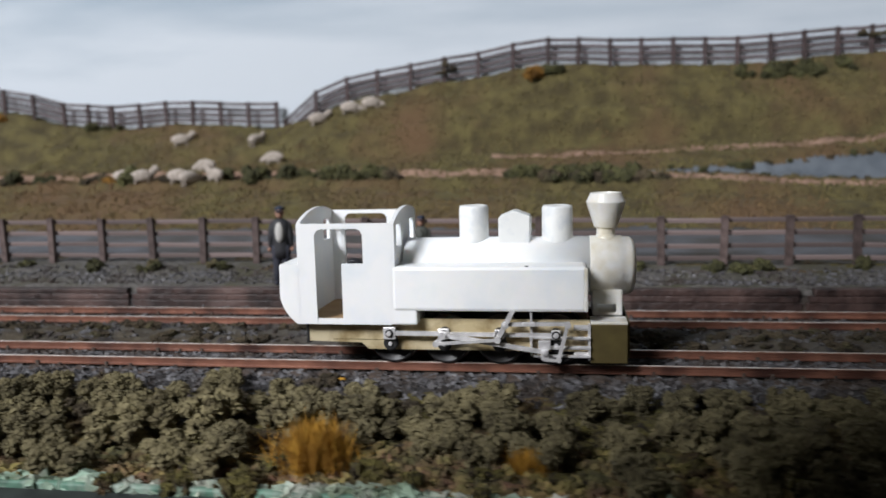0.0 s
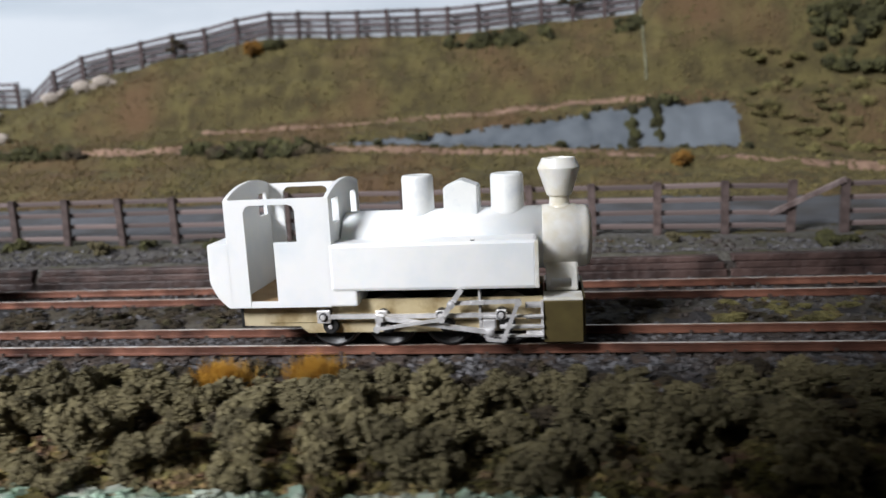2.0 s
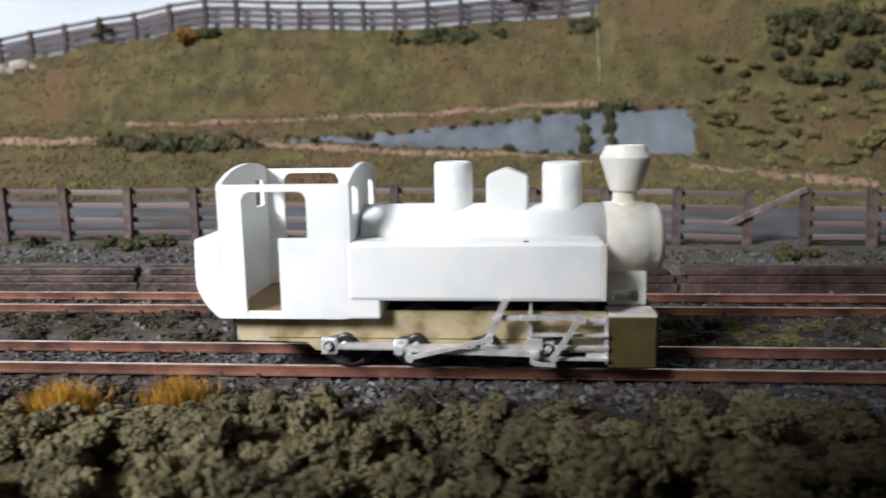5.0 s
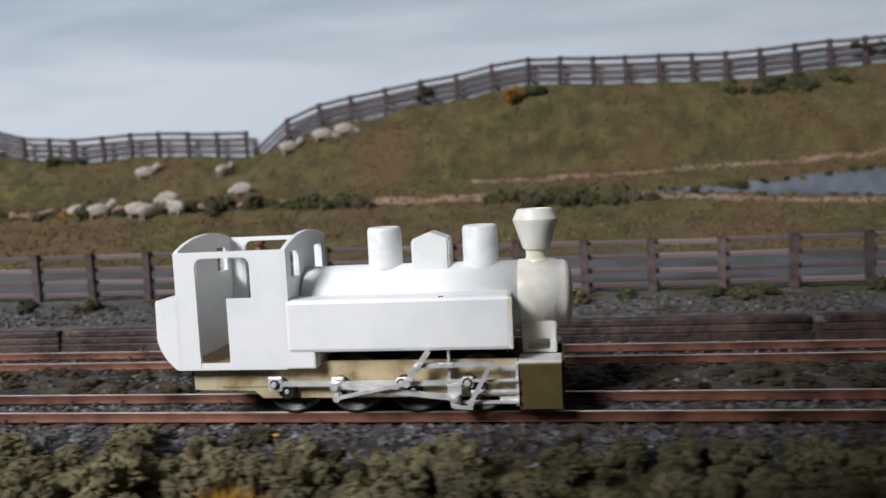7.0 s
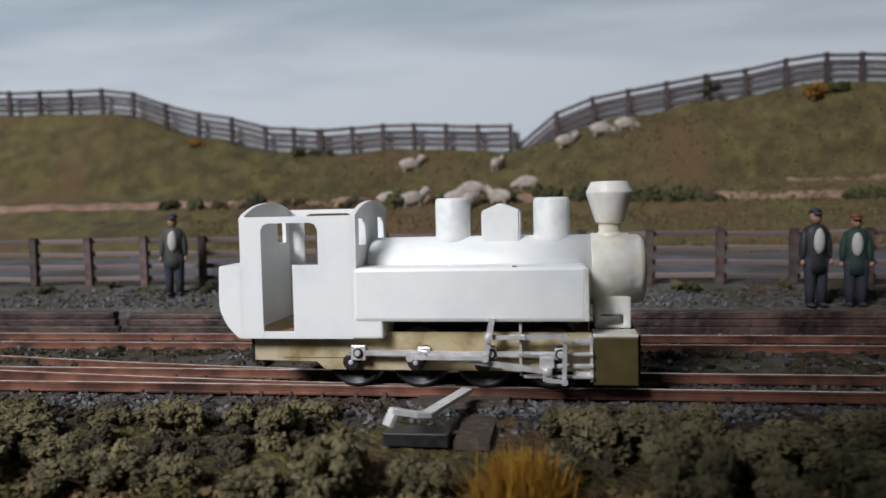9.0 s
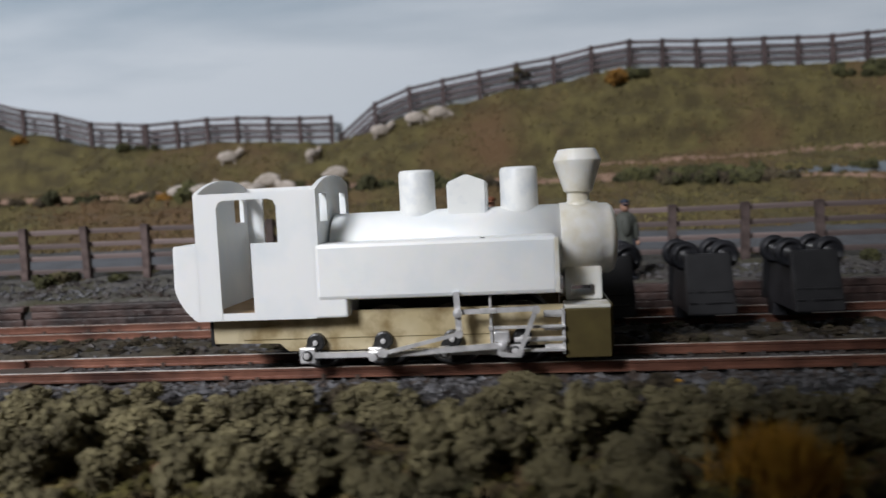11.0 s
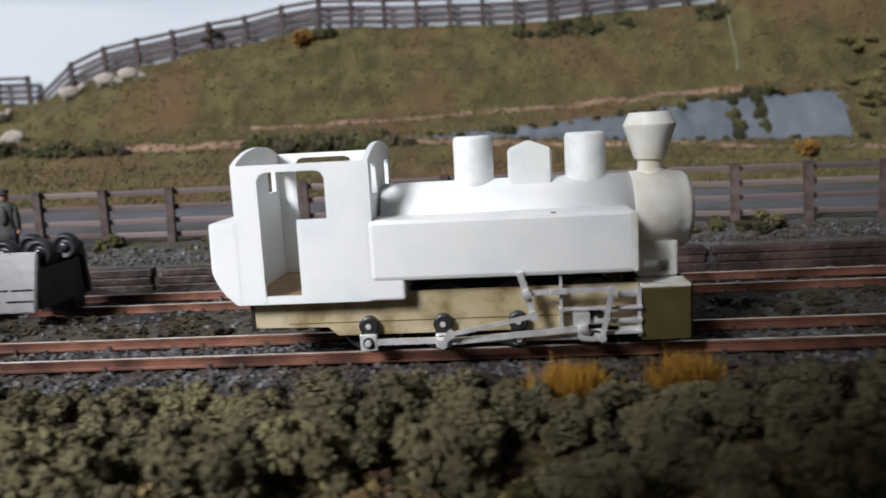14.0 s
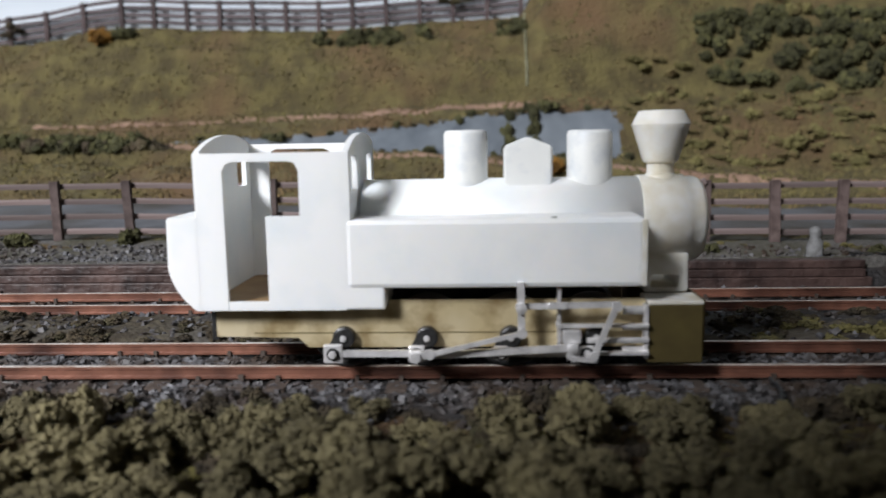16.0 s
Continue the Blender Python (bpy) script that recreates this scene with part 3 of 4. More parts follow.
coupling_rod = part("coupling_rod", coupling(), STEEL, loco, "filed silver coupling rod with square bosses")
for a in AXLES:
    bm = bmesh.new()
    add_lathe(bm, [(1.15, 0), (1.15, 0.25), (0.9, 0.3)], 16, Matrix.Translation((a - AXLES[0], -14.75, 0)) @ ALONG_Y, 1)
    add_lathe(bm, [(0.8, 0.2), (0.8, 0.9), (0.6, 1.1), (0.2, 1.1)], 6, Matrix.Translation((a - AXLES[0], -14.7, 0)) @ ALONG_Y)
    part("crank_pin_bolt", bm, [STEEL, BLACK], coupling_rod, "silver bolt on a black washer")
XH_Z, XH_L = 5.4, 27.5
bm = bmesh.new()
add_prism(bm, bar(0, 0, XH_L, 0, 1.5, 0, 0, 0.8), -16.4, -15.7)
add_box(bm, -1.25, 1.25, -16.6, -15.5, -1.15, 1.15, 0.4)
main_rod = part("main_rod", bm, STEEL, loco, "silver connecting rod")
bm = bmesh.new()
add_box(bm, -1.7, 1.5, -15.8, -13.2, 0.6, 2.9, 0.2)
add_box(bm, -1.0, 1.0, -16.6, -13.4, -2.2, 0.6, 0.2)
add_prism(bm, bar(0, -1.9, 3.6, -2.1, 1.0, 0, 0, 0.4), -16.9, -16.3)
crosshead = part("crosshead", bm, STEEL, loco, "silver crosshead with a drop link")
bm = bmesh.new()
add_lathe(bm, [(0.9, 0), (0.9, 0.7), (0.3, 0.9)], 8, Matrix.Translation((0, -16.5, 0)) @ ALONG_Y)
part("crosshead_bolt", bm, STEEL, crosshead)
bm = bmesh.new()
for z in (3.6, 8.6):
    add_box(bm, -14.2, 0.8, -14.9, -13.6, z, z + 0.6, 0.1)
part("slide_bar", bm, STEEL, loco)
bm = bmesh.new()
add_lathe(bm, [(0.55, -10), (0.55, 0.8)], 10, Matrix.Translation((0, -14.2, 6.2)) @ ALONG_X)
part("piston_rod", bm, STEEL, loco)
bm = bmesh.new()
add_box(bm, -15.1, -14.5, -14.4, -11.9, 4.0, 15.6, 0.1)
add_box(bm, -15.3, -14.3, -14.9, -11.9, 8.4, 9.3, 0.1)
part("guide_bracket", bm, STEEL, loco)
ECC_L = 16.5
bm = bmesh.new()
add_prism(bm, bar(0, 0, ECC_L, 0, 1.0, 0, 0, 0.6), -18.0, -17.4)
add_lathe(bm, [(0.9, 0), (0.9, 0.8)], 12, Matrix.Translation((ECC_L, -17.3, 0)) @ ALONG_Y)
add_lathe(bm, [(0.9, 0), (0.9, 0.8)], 12, Matrix.Translation((0, -17.3, 0)) @ ALONG_Y)
eccentric_rod = part("eccentric_rod", bm, STEEL, loco, "thin silver eccentric rod")
bm = bmesh.new()
add_prism(bm, bar(0, 0, 0, -2.6, 1.5, 0, 0, 0.7), -17.3, -16.6)
add_lathe(bm, [(1.0, 0), (1.0, 0.6)], 6, Matrix.Translation((0, -17.3, 0)) @ ALONG_Y)
return_crank = part("return_crank", bm, STEEL, loco)
LINK_X, LINK_Z = -21.6, 12.6
bm = bmesh.new()
add_prism(bm, bar(0, 4.2, 0, -4.2, 1.6, 0, 0, 0.3), -16.6, -15.8)
add_lathe(bm, [(1.0, 0), (1.0, 1.6), (0.3, 1.8)], 12, Matrix.Translation((0, -15.6, 0)) @ ALONG_Y)
expansion_link = part("expansion_link", bm, STEEL, loco, "upright silver link")
bm = bmesh.new()
add_prism(bm, bar(LINK_X, 12.6, -5.2, 12.9, 1.3, 0, 0, 0.6), -15.6, -15.0)
add_box(bm, -17.0, -13.5, -15.8, -14.9, 12.1, 13.3, 0.2)
part("radius_rod", bm, STEEL, loco)
bm = bmesh.new()
add_prism(bm, bar(0, 0, 0, -9.6, 1.2, 0, 0, 0.6), -16.9, -16.2)
add_lathe(bm, [(0.9, 0), (0.9, 0.9)], 10, Matrix.Translation((0, -16.6, 0)) @ ALONG_Y)
add_lathe(bm, [(0.8, 0), (0.8, 0.7)], 10, Matrix.Translation((0, -16.6, -9.6)) @ ALONG_Y)
combination_lever = part("combination_lever", bm, STEEL, loco, "hanging silver lever")
bm = bmesh.new()
for z, d in ((11.4, 0.8), (8.4, 0.6), (4.4, 0.6)):
    add_lathe(bm, [(d, -3.6), (d, 0.9)], 12, Matrix.Translation((0, -13.2, z)) @ ALONG_X)
add_box(bm, 0.1, 0.8, -14.1, -11.9, 2.8, 12.4, 0.1)
part("cylinder_cover", bm, STEEL, loco)

# seconds and degrees by which the wheels have rolled
ROLL = [(0, 0), (0.5, 386), (1, 832), (1.5, 1307), (2, 1775), (2.5, 2281), (3, 2536), (3.5, 2534), (4, 2534), (4.5, 2520), (4.7, 2375), (6.8, 150), (7, -51), (7.5, -540), (8, -1053), (8.2, -1230), (9.25, -1830), (10.3, -1425), (10.5, -1275), (11, -868), (11.5, -493), (12, -144), (12.5, 212), (13, 561), (13.5, 905), (14, 1260), (14.5, 1623), (15, 1980), (15.5, 2337), (16, 2374)]


def smooth_value(table, t):
    """Cubic through the rows, as the camera glides."""
    ts = [r[0] for r in table]
    k = max(0, min(len(ts) - 2, sum(a <= t for a in ts) - 1))

    def slope(i):
        if i in (0, len(ts) - 1):
            return 0.0 if i else (table[1][1] - table[0][1]) / (ts[1] - ts[0])
        return (table[i + 1][1] - table[i - 1][1]) / (ts[i + 1] - ts[i - 1])

    h = ts[k + 1] - ts[k]
    u = (t - ts[k]) / h
    return table[k][1] * (2 * u**3 - 3 * u * u + 1) + h * slope(k) * (u**3 - 2 * u * u + u) + table[k + 1][1] * (3 * u * u - 2 * u**3) + h * slope(k + 1) * (u**3 - u * u)


def at(x, y, z, turn=0.0):
    return pose(x * MM, y * MM, z * MM, 0, turn, 0)


def motions():
    walk(loco, [(r[0], pose(r[7] * MM, 0, 0)) for r in ROWS])
    # the unseen blocker follows the camera's travel, so its shade does too
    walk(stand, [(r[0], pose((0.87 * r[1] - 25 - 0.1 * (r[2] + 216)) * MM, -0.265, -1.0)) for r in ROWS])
    rows = {o: [] for o in wheels + [coupling_rod, main_rod, crosshead, eccentric_rod, return_crank, expansion_link, combination_lever]}
    for n in range(481):
        t = n / 30
        a = smooth_value(ROLL, t)
        r = radians(a)
        dx, dz = THROW * math.sin(r), THROW * math.cos(r)
        for i, w in enumerate(wheels):
            rows[w].append((t, at(AXLES[i // 2], -7.0 if i % 2 == 0 else 9.2, AXLE_Z, a)))
        rows[coupling_rod].append((t, at(AXLES[0] + dx, 0, AXLE_Z + dz)))
        px, pz = AXLES[1] + dx, AXLE_Z + dz
        hx = px + math.sqrt(XH_L**2 - (XH_Z - pz) ** 2)
        rows[main_rod].append((t, at(px, 0, pz, -math.degrees(math.atan2(XH_Z - pz, hx - px)))))
        rows[crosshead].append((t, at(hx, 0, XH_Z)))
        # the return crank trails its pin by a quarter turn and swings the link
        rows[return_crank].append((t, at(px, 0, pz, a + 40)))
        ex = px - 2.6 * math.sin(r + radians(40))
        ez = pz - 2.6 * math.cos(r + radians(40))
        lx, lz = LINK_X, LINK_Z
        best = min((abs(math.hypot(lx - 4.2 * math.sin(radians(d)) - ex, lz - 4.2 * math.cos(radians(d)) - ez) - ECC_L), d) for d in range(-45, 46))
        d = best[1]
        kx, kz = lx - 4.2 * math.sin(radians(d)), lz - 4.2 * math.cos(radians(d))
        rows[expansion_link].append((t, at(lx, 0, lz, d)))
        rows[eccentric_rod].append((t, at(ex, 0, ez, -math.degrees(math.atan2(kz - ez, kx - ex)))))
        swing = max(-0.6, min(0.6, (-5.2 - (hx + 3.6)) / 9.6))
        rows[combination_lever].append((t, at(-5.2, 0, 12.9, math.degrees(math.asin(swing)))))
    for o, rr in rows.items():
        walk(o, rr)


# ---- added unseen light blocker, rolled along in front to shade bushes beside the lens ----
stand = thing("filming_stand", "unseen black panels on a floor stand, added to block window light", "tablet stand")
# panel and side wing are sized for the shadow wanted, out of view
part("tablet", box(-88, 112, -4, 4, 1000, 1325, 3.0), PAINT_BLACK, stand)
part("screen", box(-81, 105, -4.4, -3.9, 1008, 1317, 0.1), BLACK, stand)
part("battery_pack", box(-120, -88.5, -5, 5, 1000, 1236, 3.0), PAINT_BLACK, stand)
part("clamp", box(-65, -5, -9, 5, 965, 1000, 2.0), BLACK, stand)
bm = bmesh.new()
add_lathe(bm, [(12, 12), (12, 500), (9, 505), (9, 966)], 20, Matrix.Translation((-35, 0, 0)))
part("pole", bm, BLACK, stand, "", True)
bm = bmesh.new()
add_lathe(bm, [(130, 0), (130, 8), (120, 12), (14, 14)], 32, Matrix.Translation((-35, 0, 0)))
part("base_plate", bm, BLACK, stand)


# ---- fences ----
def shared(name, data, parent, loc, rot=(0, 0, 0), scale=(1, 1, 1)):
    ob = new(name, data)
    ob.parent = parent
    ob.location, ob.rotation_euler, ob.scale = Vector(loc) * MM, rot, scale
    return ob


def fence(name, tops, label, material, post_w, post_h, rails, rail_h, rail_d, boards, drop=2.0):
    """Posts at (x, y, top) and boards nailed to their fronts."""
    t = thing(name, label, "fence", group="field fences")
    post = rail = None
    for k, (x, y, z) in enumerate(tops):
        if post is None:
            post = part("post", box(-post_w / 2, post_w / 2, -post_w * 0.35, post_w * 0.35, -post_h - drop, 0, 0.2), material, t)
            post.location = Vector((x, y, z)) * MM
        else:
            shared("post", post.data, t, (x, y, z), (random.uniform(-0.03, 0.03), random.uniform(-0.03, 0.03), random.uniform(-0.1, 0.1)))
        if k + 1 < len(tops):
            x2, y2, z2 = tops[k + 1]
            length = math.dist((x, y, z), (x2, y2, z2))
            for h in rails:
                if rail is None:
                    rail = part("board", box(0, 1, -rail_d / 2, rail_d / 2, -rail_h / 2, rail_h / 2), boards, t)
                    ob = rail
                else:
                    ob = new("board", rail.data)
                    ob.parent = t
                jig = random.uniform(-0.25, 0.25)
                ob.location = Vector((x, y + post_w * 0.35 + rail_d / 2, z - h + jig)) * MM
                ob.rotation_euler = (0, -math.atan2(z2 - z, math.hypot(x2 - x, y2 - y)) + random.uniform(-0.012, 0.012), math.atan2(y2 - y, x2 - x))
                ob.scale = (length + 0.6, 1, 1)
    return t


def road_fence(x0, x1, step):
    n = round((x1 - x0) / step)
    out = []
    for k in range(n + 1):
        x = x0 + step * k + random.uniform(-0.4, 0.4)
        out.append((x, 111 + 2.0 * nz(x / 90, 0, 2), land(x, 112) + 20.5 + 0.5 * nz(x / 30, 4)))
    return out


fence("road_fence", road_fence(-545.9, 285.7, 25.2), "weathered brown four-board fence along the lane", FENCE, 3.0, 20.5, (1.9, 7.2, 12.4, 17.4), 1.9, 0.9, BOARD)
fence("road_fence", road_fence(304.9, 570.1, 22.1), "weathered brown four-board fence beside the broken gap", FENCE, 3.2, 20.5, (1.9, 7.2, 12.4, 17.4), 1.9, 0.9, BOARD)


def hill_fence(xs):
    return [(x, 393, lerp_table(RIDGE, x) + 20) for x in xs]


def spread(a, c, n):
    return [a + (c - a) * k / n for k in range(n + 1)]


HILL = (3.1, 20, (1.7, 6.3, 10.9, 15.5), 2.5, 0.9, BOARD_GREY)
fence("hill_fence", hill_fence(spread(-700, -427, 10) + [-404, -384]), "grey weathered fence running down the hillside", FENCE_GREY, *HILL)
fence("hill_fence", hill_fence(spread(-381.8, -236.9, 6)), "grey weathered fence behind grazing sheep", FENCE_GREY, *HILL)
fence("hill_fence", [(-230, 393, lerp_table(RIDGE, -230) + 6)] + hill_fence([-203, -177, -152] + spread(-125, -17.3, 4) + spread(5.7, 258.7, 11)), "grey weathered fence along the hill crest", FENCE_GREY, *HILL)

# timber baulks along the siding
for k in range(11):
    a, c = -620 + 87.5 * k, -620 + 87.5 * (k + 1) - 1.2
    baulk = thing("timber_baulk", "dark stained timber baulk holding back the gravel", "timber baulk", group="timber baulks")
    part("lower_plank", box(a, c, 73.2 + random.uniform(-0.3, 0.3), 79.5, -3.5, 0.9, 0.35), TIMBER, baulk)
    part("middle_plank", box(a + random.uniform(0, 2), c - random.uniform(0, 2), 73.6 + random.uniform(-0.3, 0.3), 79.6, 1.0, 3.3, 0.3), TIMBER, baulk)
    part("upper_plank", box(a + random.uniform(0, 3), c - random.uniform(0, 3), 74.2, 80, 3.4, 5.6 + random.uniform(-0.4, 0.4), 0.35), TIMBER, baulk)


# ---- foliage ----
def clump_mesh(name, size, count, grain, seed, flat=0.8, material=FOAM, heads=7, slim=1.0):
    """A bush of torn foam: many small crumbs round a few heads of different height."""
    rng = random.Random(seed)
    heads = [(Vector((rng.uniform(-0.62, 0.62), rng.uniform(-0.5, 0.5), rng.uniform(0.1, 0.75) * flat)) * size, rng.uniform(0.3, 0.5) * size * slim) for _ in range(heads)]
    verts, faces = [], []
    base = [Vector(v) for v in ((1, 0, 0), (0, 1, 0), (-1, 0, 0), (0, -1, 0), (0, 0, 1), (0, 0, -1))]
    tris = [(0, 1, 4), (1, 2, 4), (2, 3, 4), (3, 0, 4), (1, 0, 5), (2, 1, 5), (3, 2, 5), (0, 3, 5)]
    for k in range(count):
        c, r = heads[k % len(heads)]
        d = Vector((rng.gauss(0, 1), rng.gauss(0, 1), rng.gauss(0.25, 1))).normalized()
        reach = rng.uniform(0.6, 1.05) * (1 + 0.22 * nz(d.x * 2.5 + seed, d.y * 2.5, d.z * 2.5))
        p = c + Vector((d.x, d.y, d.z * (1.25 if d.z > 0 else 1.0))) * r * reach * (0.8 if d.z > 0.5 else 1.0)
        g = grain * rng.uniform(0.55, 1.6)
        turn = Euler((rng.uniform(0, 6), rng.uniform(0, 6), rng.uniform(0, 6))).to_matrix()
        o = len(verts)
        for v in base:
            verts.append(tuple((p + turn @ (v * g * rng.uniform(0.3, 1.75))) * MM))
        faces += [tuple(o + i for i in f) for f in tris]
    me = bpy.data.meshes.new(name)
    me.from_pydata(verts, [], faces)
    me.materials.append(material)
    return me


BUSHES = [clump_mesh("bush", 9.5, 1500, 0.55, 20 + k, 0.95, FOAM, 13 + k % 4, 0.56) for k in range(8)]
DARKS = [clump_mesh("hedge", 8, 260, 1.25, 40 + k, 0.6, FOAM_DARK, 8, 0.8) for k in range(4)]
OLIVES = [clump_mesh("gorse", 7, 320, 0.85, 140 + k, 0.4, GORSE, 9, 0.9) for k in range(4)]
BROWNS = [clump_mesh("scrub", 6, 240, 0.85, 60 + k, 0.5, FOAM_BROWN, 8, 0.8) for k in range(4)]


def by_lever(x, y):
    return -248 < x < -203 and -46 < y < -12


def plant(name, meshes, x, y, s, label, category, group, z=None, sink=0.25, squash=1.0):
    ob = tagged(new(name, random.choice(meshes)), label, category, group)
    ob.location = Vector((x, y, (land(x, y) if z is None else z) - sink * s)) * MM
    ob.rotation_euler = (random.uniform(-0.2, 0.2), random.uniform(-0.2, 0.2), random.uniform(0, 6.28))
    ob.scale = (s, s * random.uniform(0.85, 1.1), s * squash * random.uniform(0.8, 1.15))
    return ob


x = -330
while x < 420:
    for row, (y, s) in enumerate(((-28, 0.62), (-36, 0.85), (-46, 0.9), (-57, 1.0), (-69, 0.95))):
        if not (y > -47 and -252 < x < -200) and not (y < -50 and (abs(x + 60) < 12 or abs(x + 207) < 12)) and random.random() < (0.7, 0.85, 0.9, 0.9, 0.6 if x > 60 else 0.25)[row]:
            plant("bush", BUSHES, x + random.uniform(-6, 6), y + random.uniform(-4, 4), s * random.uniform(0.75, 1.2), "olive green foam bush at the front edge of the track", "bush", "lineside bushes")
    x += 12.0
for _ in range(300):
    x = random.uniform(-360, 430)
    y = random.uniform(-46, -19)
    if by_lever(x, y):
        y -= 27
    plant("scrub", BROWNS, x, y, random.uniform(0.35, 0.8), "low brown scrub in the lineside ballast", "scrub", "brown scrub")
for _ in range(430):
    x = random.uniform(-420, 450)
    plant("undergrowth", BROWNS, x, random.uniform(14, 41), random.uniform(0.35, 0.8), "low brown undergrowth between the two tracks", "undergrowth", "undergrowth", sink=0.7, squash=0.7)
for _ in range(46):
    x = random.uniform(-480, 480)
    if 322 < x < 340:
        x += 20
    plant("weed", DARKS if random.random() < 0.6 else BUSHES, x, random.uniform(99, 109) if x < 310 else random.uniform(84, 109), random.uniform(0.35, 0.8), "green weed clump at the foot of the fence", "weed", "fence weeds")
for _ in range(95):
    x = random.choice((random.uniform(-480, 60), random.uniform(-150, 55), random.uniform(-45, 50)))
    if -109 < x < -41:
        x += 70 if x > -75 else -70
    plant("hedge", DARKS if random.random() < 0.7 else BROWNS, x, random.uniform(271, 284), random.uniform(0.6, 1.6), "dark green hedge clump along the hillside bank", "hedge", "hillside hedge")
for _ in range(110):
    x = random.choice((random.uniform(-450, 520), random.uniform(270, 560)))
    y = random.uniform(385, 393) if x < 265 else random.uniform(300, 396)
    if 262 < x < 335 and y < 345:
        y += 45
    if x < 265:
        x = random.choice((random.uniform(118, 200), random.uniform(118, 200), random.uniform(140, 175), random.uniform(243, 262)))
    if 262 < x < 330:
        x, y = x + 190, y - 10
    plant("shrub", DARKS if x < 265 or random.random() < 0.1 else OLIVES, x, y - 4, random.uniform(0.45, 1.0) if x < 265 else random.uniform(0.6, 1.4), "dark green shrub on the upper hillside", "shrub", "hillside shrubs")
for x, y, s in ((246, 306, 0.55), (247, 312, 0.6), (246, 318, 0.55), (262, 311, 0.5), (262, 319, 0.55), (262, 327, 0.6), (259, 333, 0.5), (249, 327, 0.45), (109, 312, 0.9), (272, 334, 1.1), (200, 303, 0.6), (225, 331, 0.6)):
    plant("reeds", DARKS, x, y, s, "dark green reeds standing in the pond", "reeds", "pond reeds", squash=1.9 if 240 < x < 265 else 1.0)


VERGES = [clump_mesh("verge", 5, 220, 0.75, 160 + k, 0.45, GRASS_FRONT, 8) for k in range(3)]
for _ in range(130):
    x, y = random.uniform(316, 600), random.uniform(292, 352)
    plant("gorse", OLIVES, x, y, random.uniform(0.5, 1.2), "olive green gorse patch on the steep hillside", "shrub", "gorse patches", sink=1.4, squash=0.4)
for k in range(130):
    x = random.uniform(368, 560)
    plant("hedge", DARKS, x, 359 + random.uniform(-6, 6) + 6 * nz(x / 30, 3), random.uniform(0.6, 1.2), "dark hedge clump across the steep hillside", "hedge", "hillside hedge")
for x, y in ((327, 358), (334, 357), (342, 358), (350, 356), (357, 357), (318, 340), (322, 330)):
    plant("gorse", OLIVES, x, y, random.uniform(0.7, 1.1), "small olive gorse clump above the pond", "shrub", "gorse patches", sink=1.0, squash=0.6)
for _ in range(110):
    x = random.uniform(-330, 430)
    plant("verge_grass", VERGES, x, random.uniform(-77.5, -62), random.uniform(0.5, 1.1), "low yellow-green grass clump on the verge", "grass", "verge grass")


def tuft_mesh(name, size, blades, seed):
    rng = random.Random(seed)
    bm = bmesh.new()
    for _ in range(blades):
        a, lean = rng.uniform(0, 6.28), abs(rng.gauss(0, 0.38))
        base = Vector((rng.gauss(0, 0.25), rng.gauss(0, 0.25), 0)) * size
        tip = base + Vector((math.cos(a) * lean, math.sin(a) * lean, rng.uniform(0.3, 1.05) * (1 - 0.45 * lean))) * size
        side = Vector((-math.sin(a), math.cos(a), 0)) * 0.13
        mid = (base + tip) / 2 + Vector((0, 0, 0.08 * size))
        v = [bm.verts.new(p) for p in (base - side, base + side, mid + side * 0.8, mid - side * 0.8)]
        w = bm.verts.new(tip)
        bm.faces.new(v)
        bm.faces.new((v[3], v[2], w))
    bmesh.ops.scale(bm, vec=(MM,) * 3, verts=bm.verts)
    me = bpy.data.meshes.new(name)
    bm.to_mesh(me)
    bm.free()
    me.materials.append(OCHRE)
    return me


TUFTS = [tuft_mesh("tuft", 10.5, 1700, 90 + k) for k in range(3)]
for x, y, s in ((-60, -62, 1.1), (114, -30, 0.9), (136, -26, 0.85), (-207, -60, 1.1), (-14, -62, 0.6)):
    ob = tagged(new("grass_tuft", random.choice(TUFTS)), "ochre yellow tuft of static grass among the bushes", "grass tuft", "ochre tufts")
    ob.location, ob.scale = Vector((x, y, land(x, y) - 0.5)) * MM, (s, s, s)
for x, y, s in ((-29, 386, 1.5), (-310, 272, 0.9), (268, 266, 1.1), (-480, 386, 0.9)):
    plant("ochre_shrub", [clump_mesh("ochre_shrub", 7, 320, 0.9, 77, 0.7, OCHRE_SHRUB)], x, y, s, "ochre yellow shrub on the green hillside", "shrub", "ochre shrubs")


for x, y, z, s in ((-97, 391, 13, 0.9), (-91, 391, 10, 0.7), (-100, 391, 7, 0.7), (206, 391, 14, 0.8), (214, 391, 12, 0.8), (222, 391, 13, 0.7), (-12, 387, None, 1.0), (-18, 388, None, 0.8), (-400, 390, None, 0.9), (-388, 391, None, 0.8), (-376, 391, None, 0.6)):
    plant("shrub", BROWNS if z else DARKS, x, y, s, "brown weed grown through the hilltop fence" if z else "dark green shrub at the foot of the hilltop fence", "shrub", "hillside shrubs", z=None if z is None else lerp_table(RIDGE, x) + z)
for _ in range(60):
    x = random.uniform(292, 470)
    if 322 < x < 340:
        x += 22
    plant("moss", OLIVES, x, random.uniform(83, 110), random.uniform(0.25, 0.6), "olive moss clump on the gravel by the siding", "moss", "moss clumps", sink=0.8, squash=0.6)
for _ in range(70):
    x = random.uniform(240, 470)
    plant("moss", OLIVES, x, random.uniform(16, 40), random.uniform(0.3, 0.65), "olive moss clump between the two tracks", "moss", "moss clumps", sink=0.9, squash=0.7)


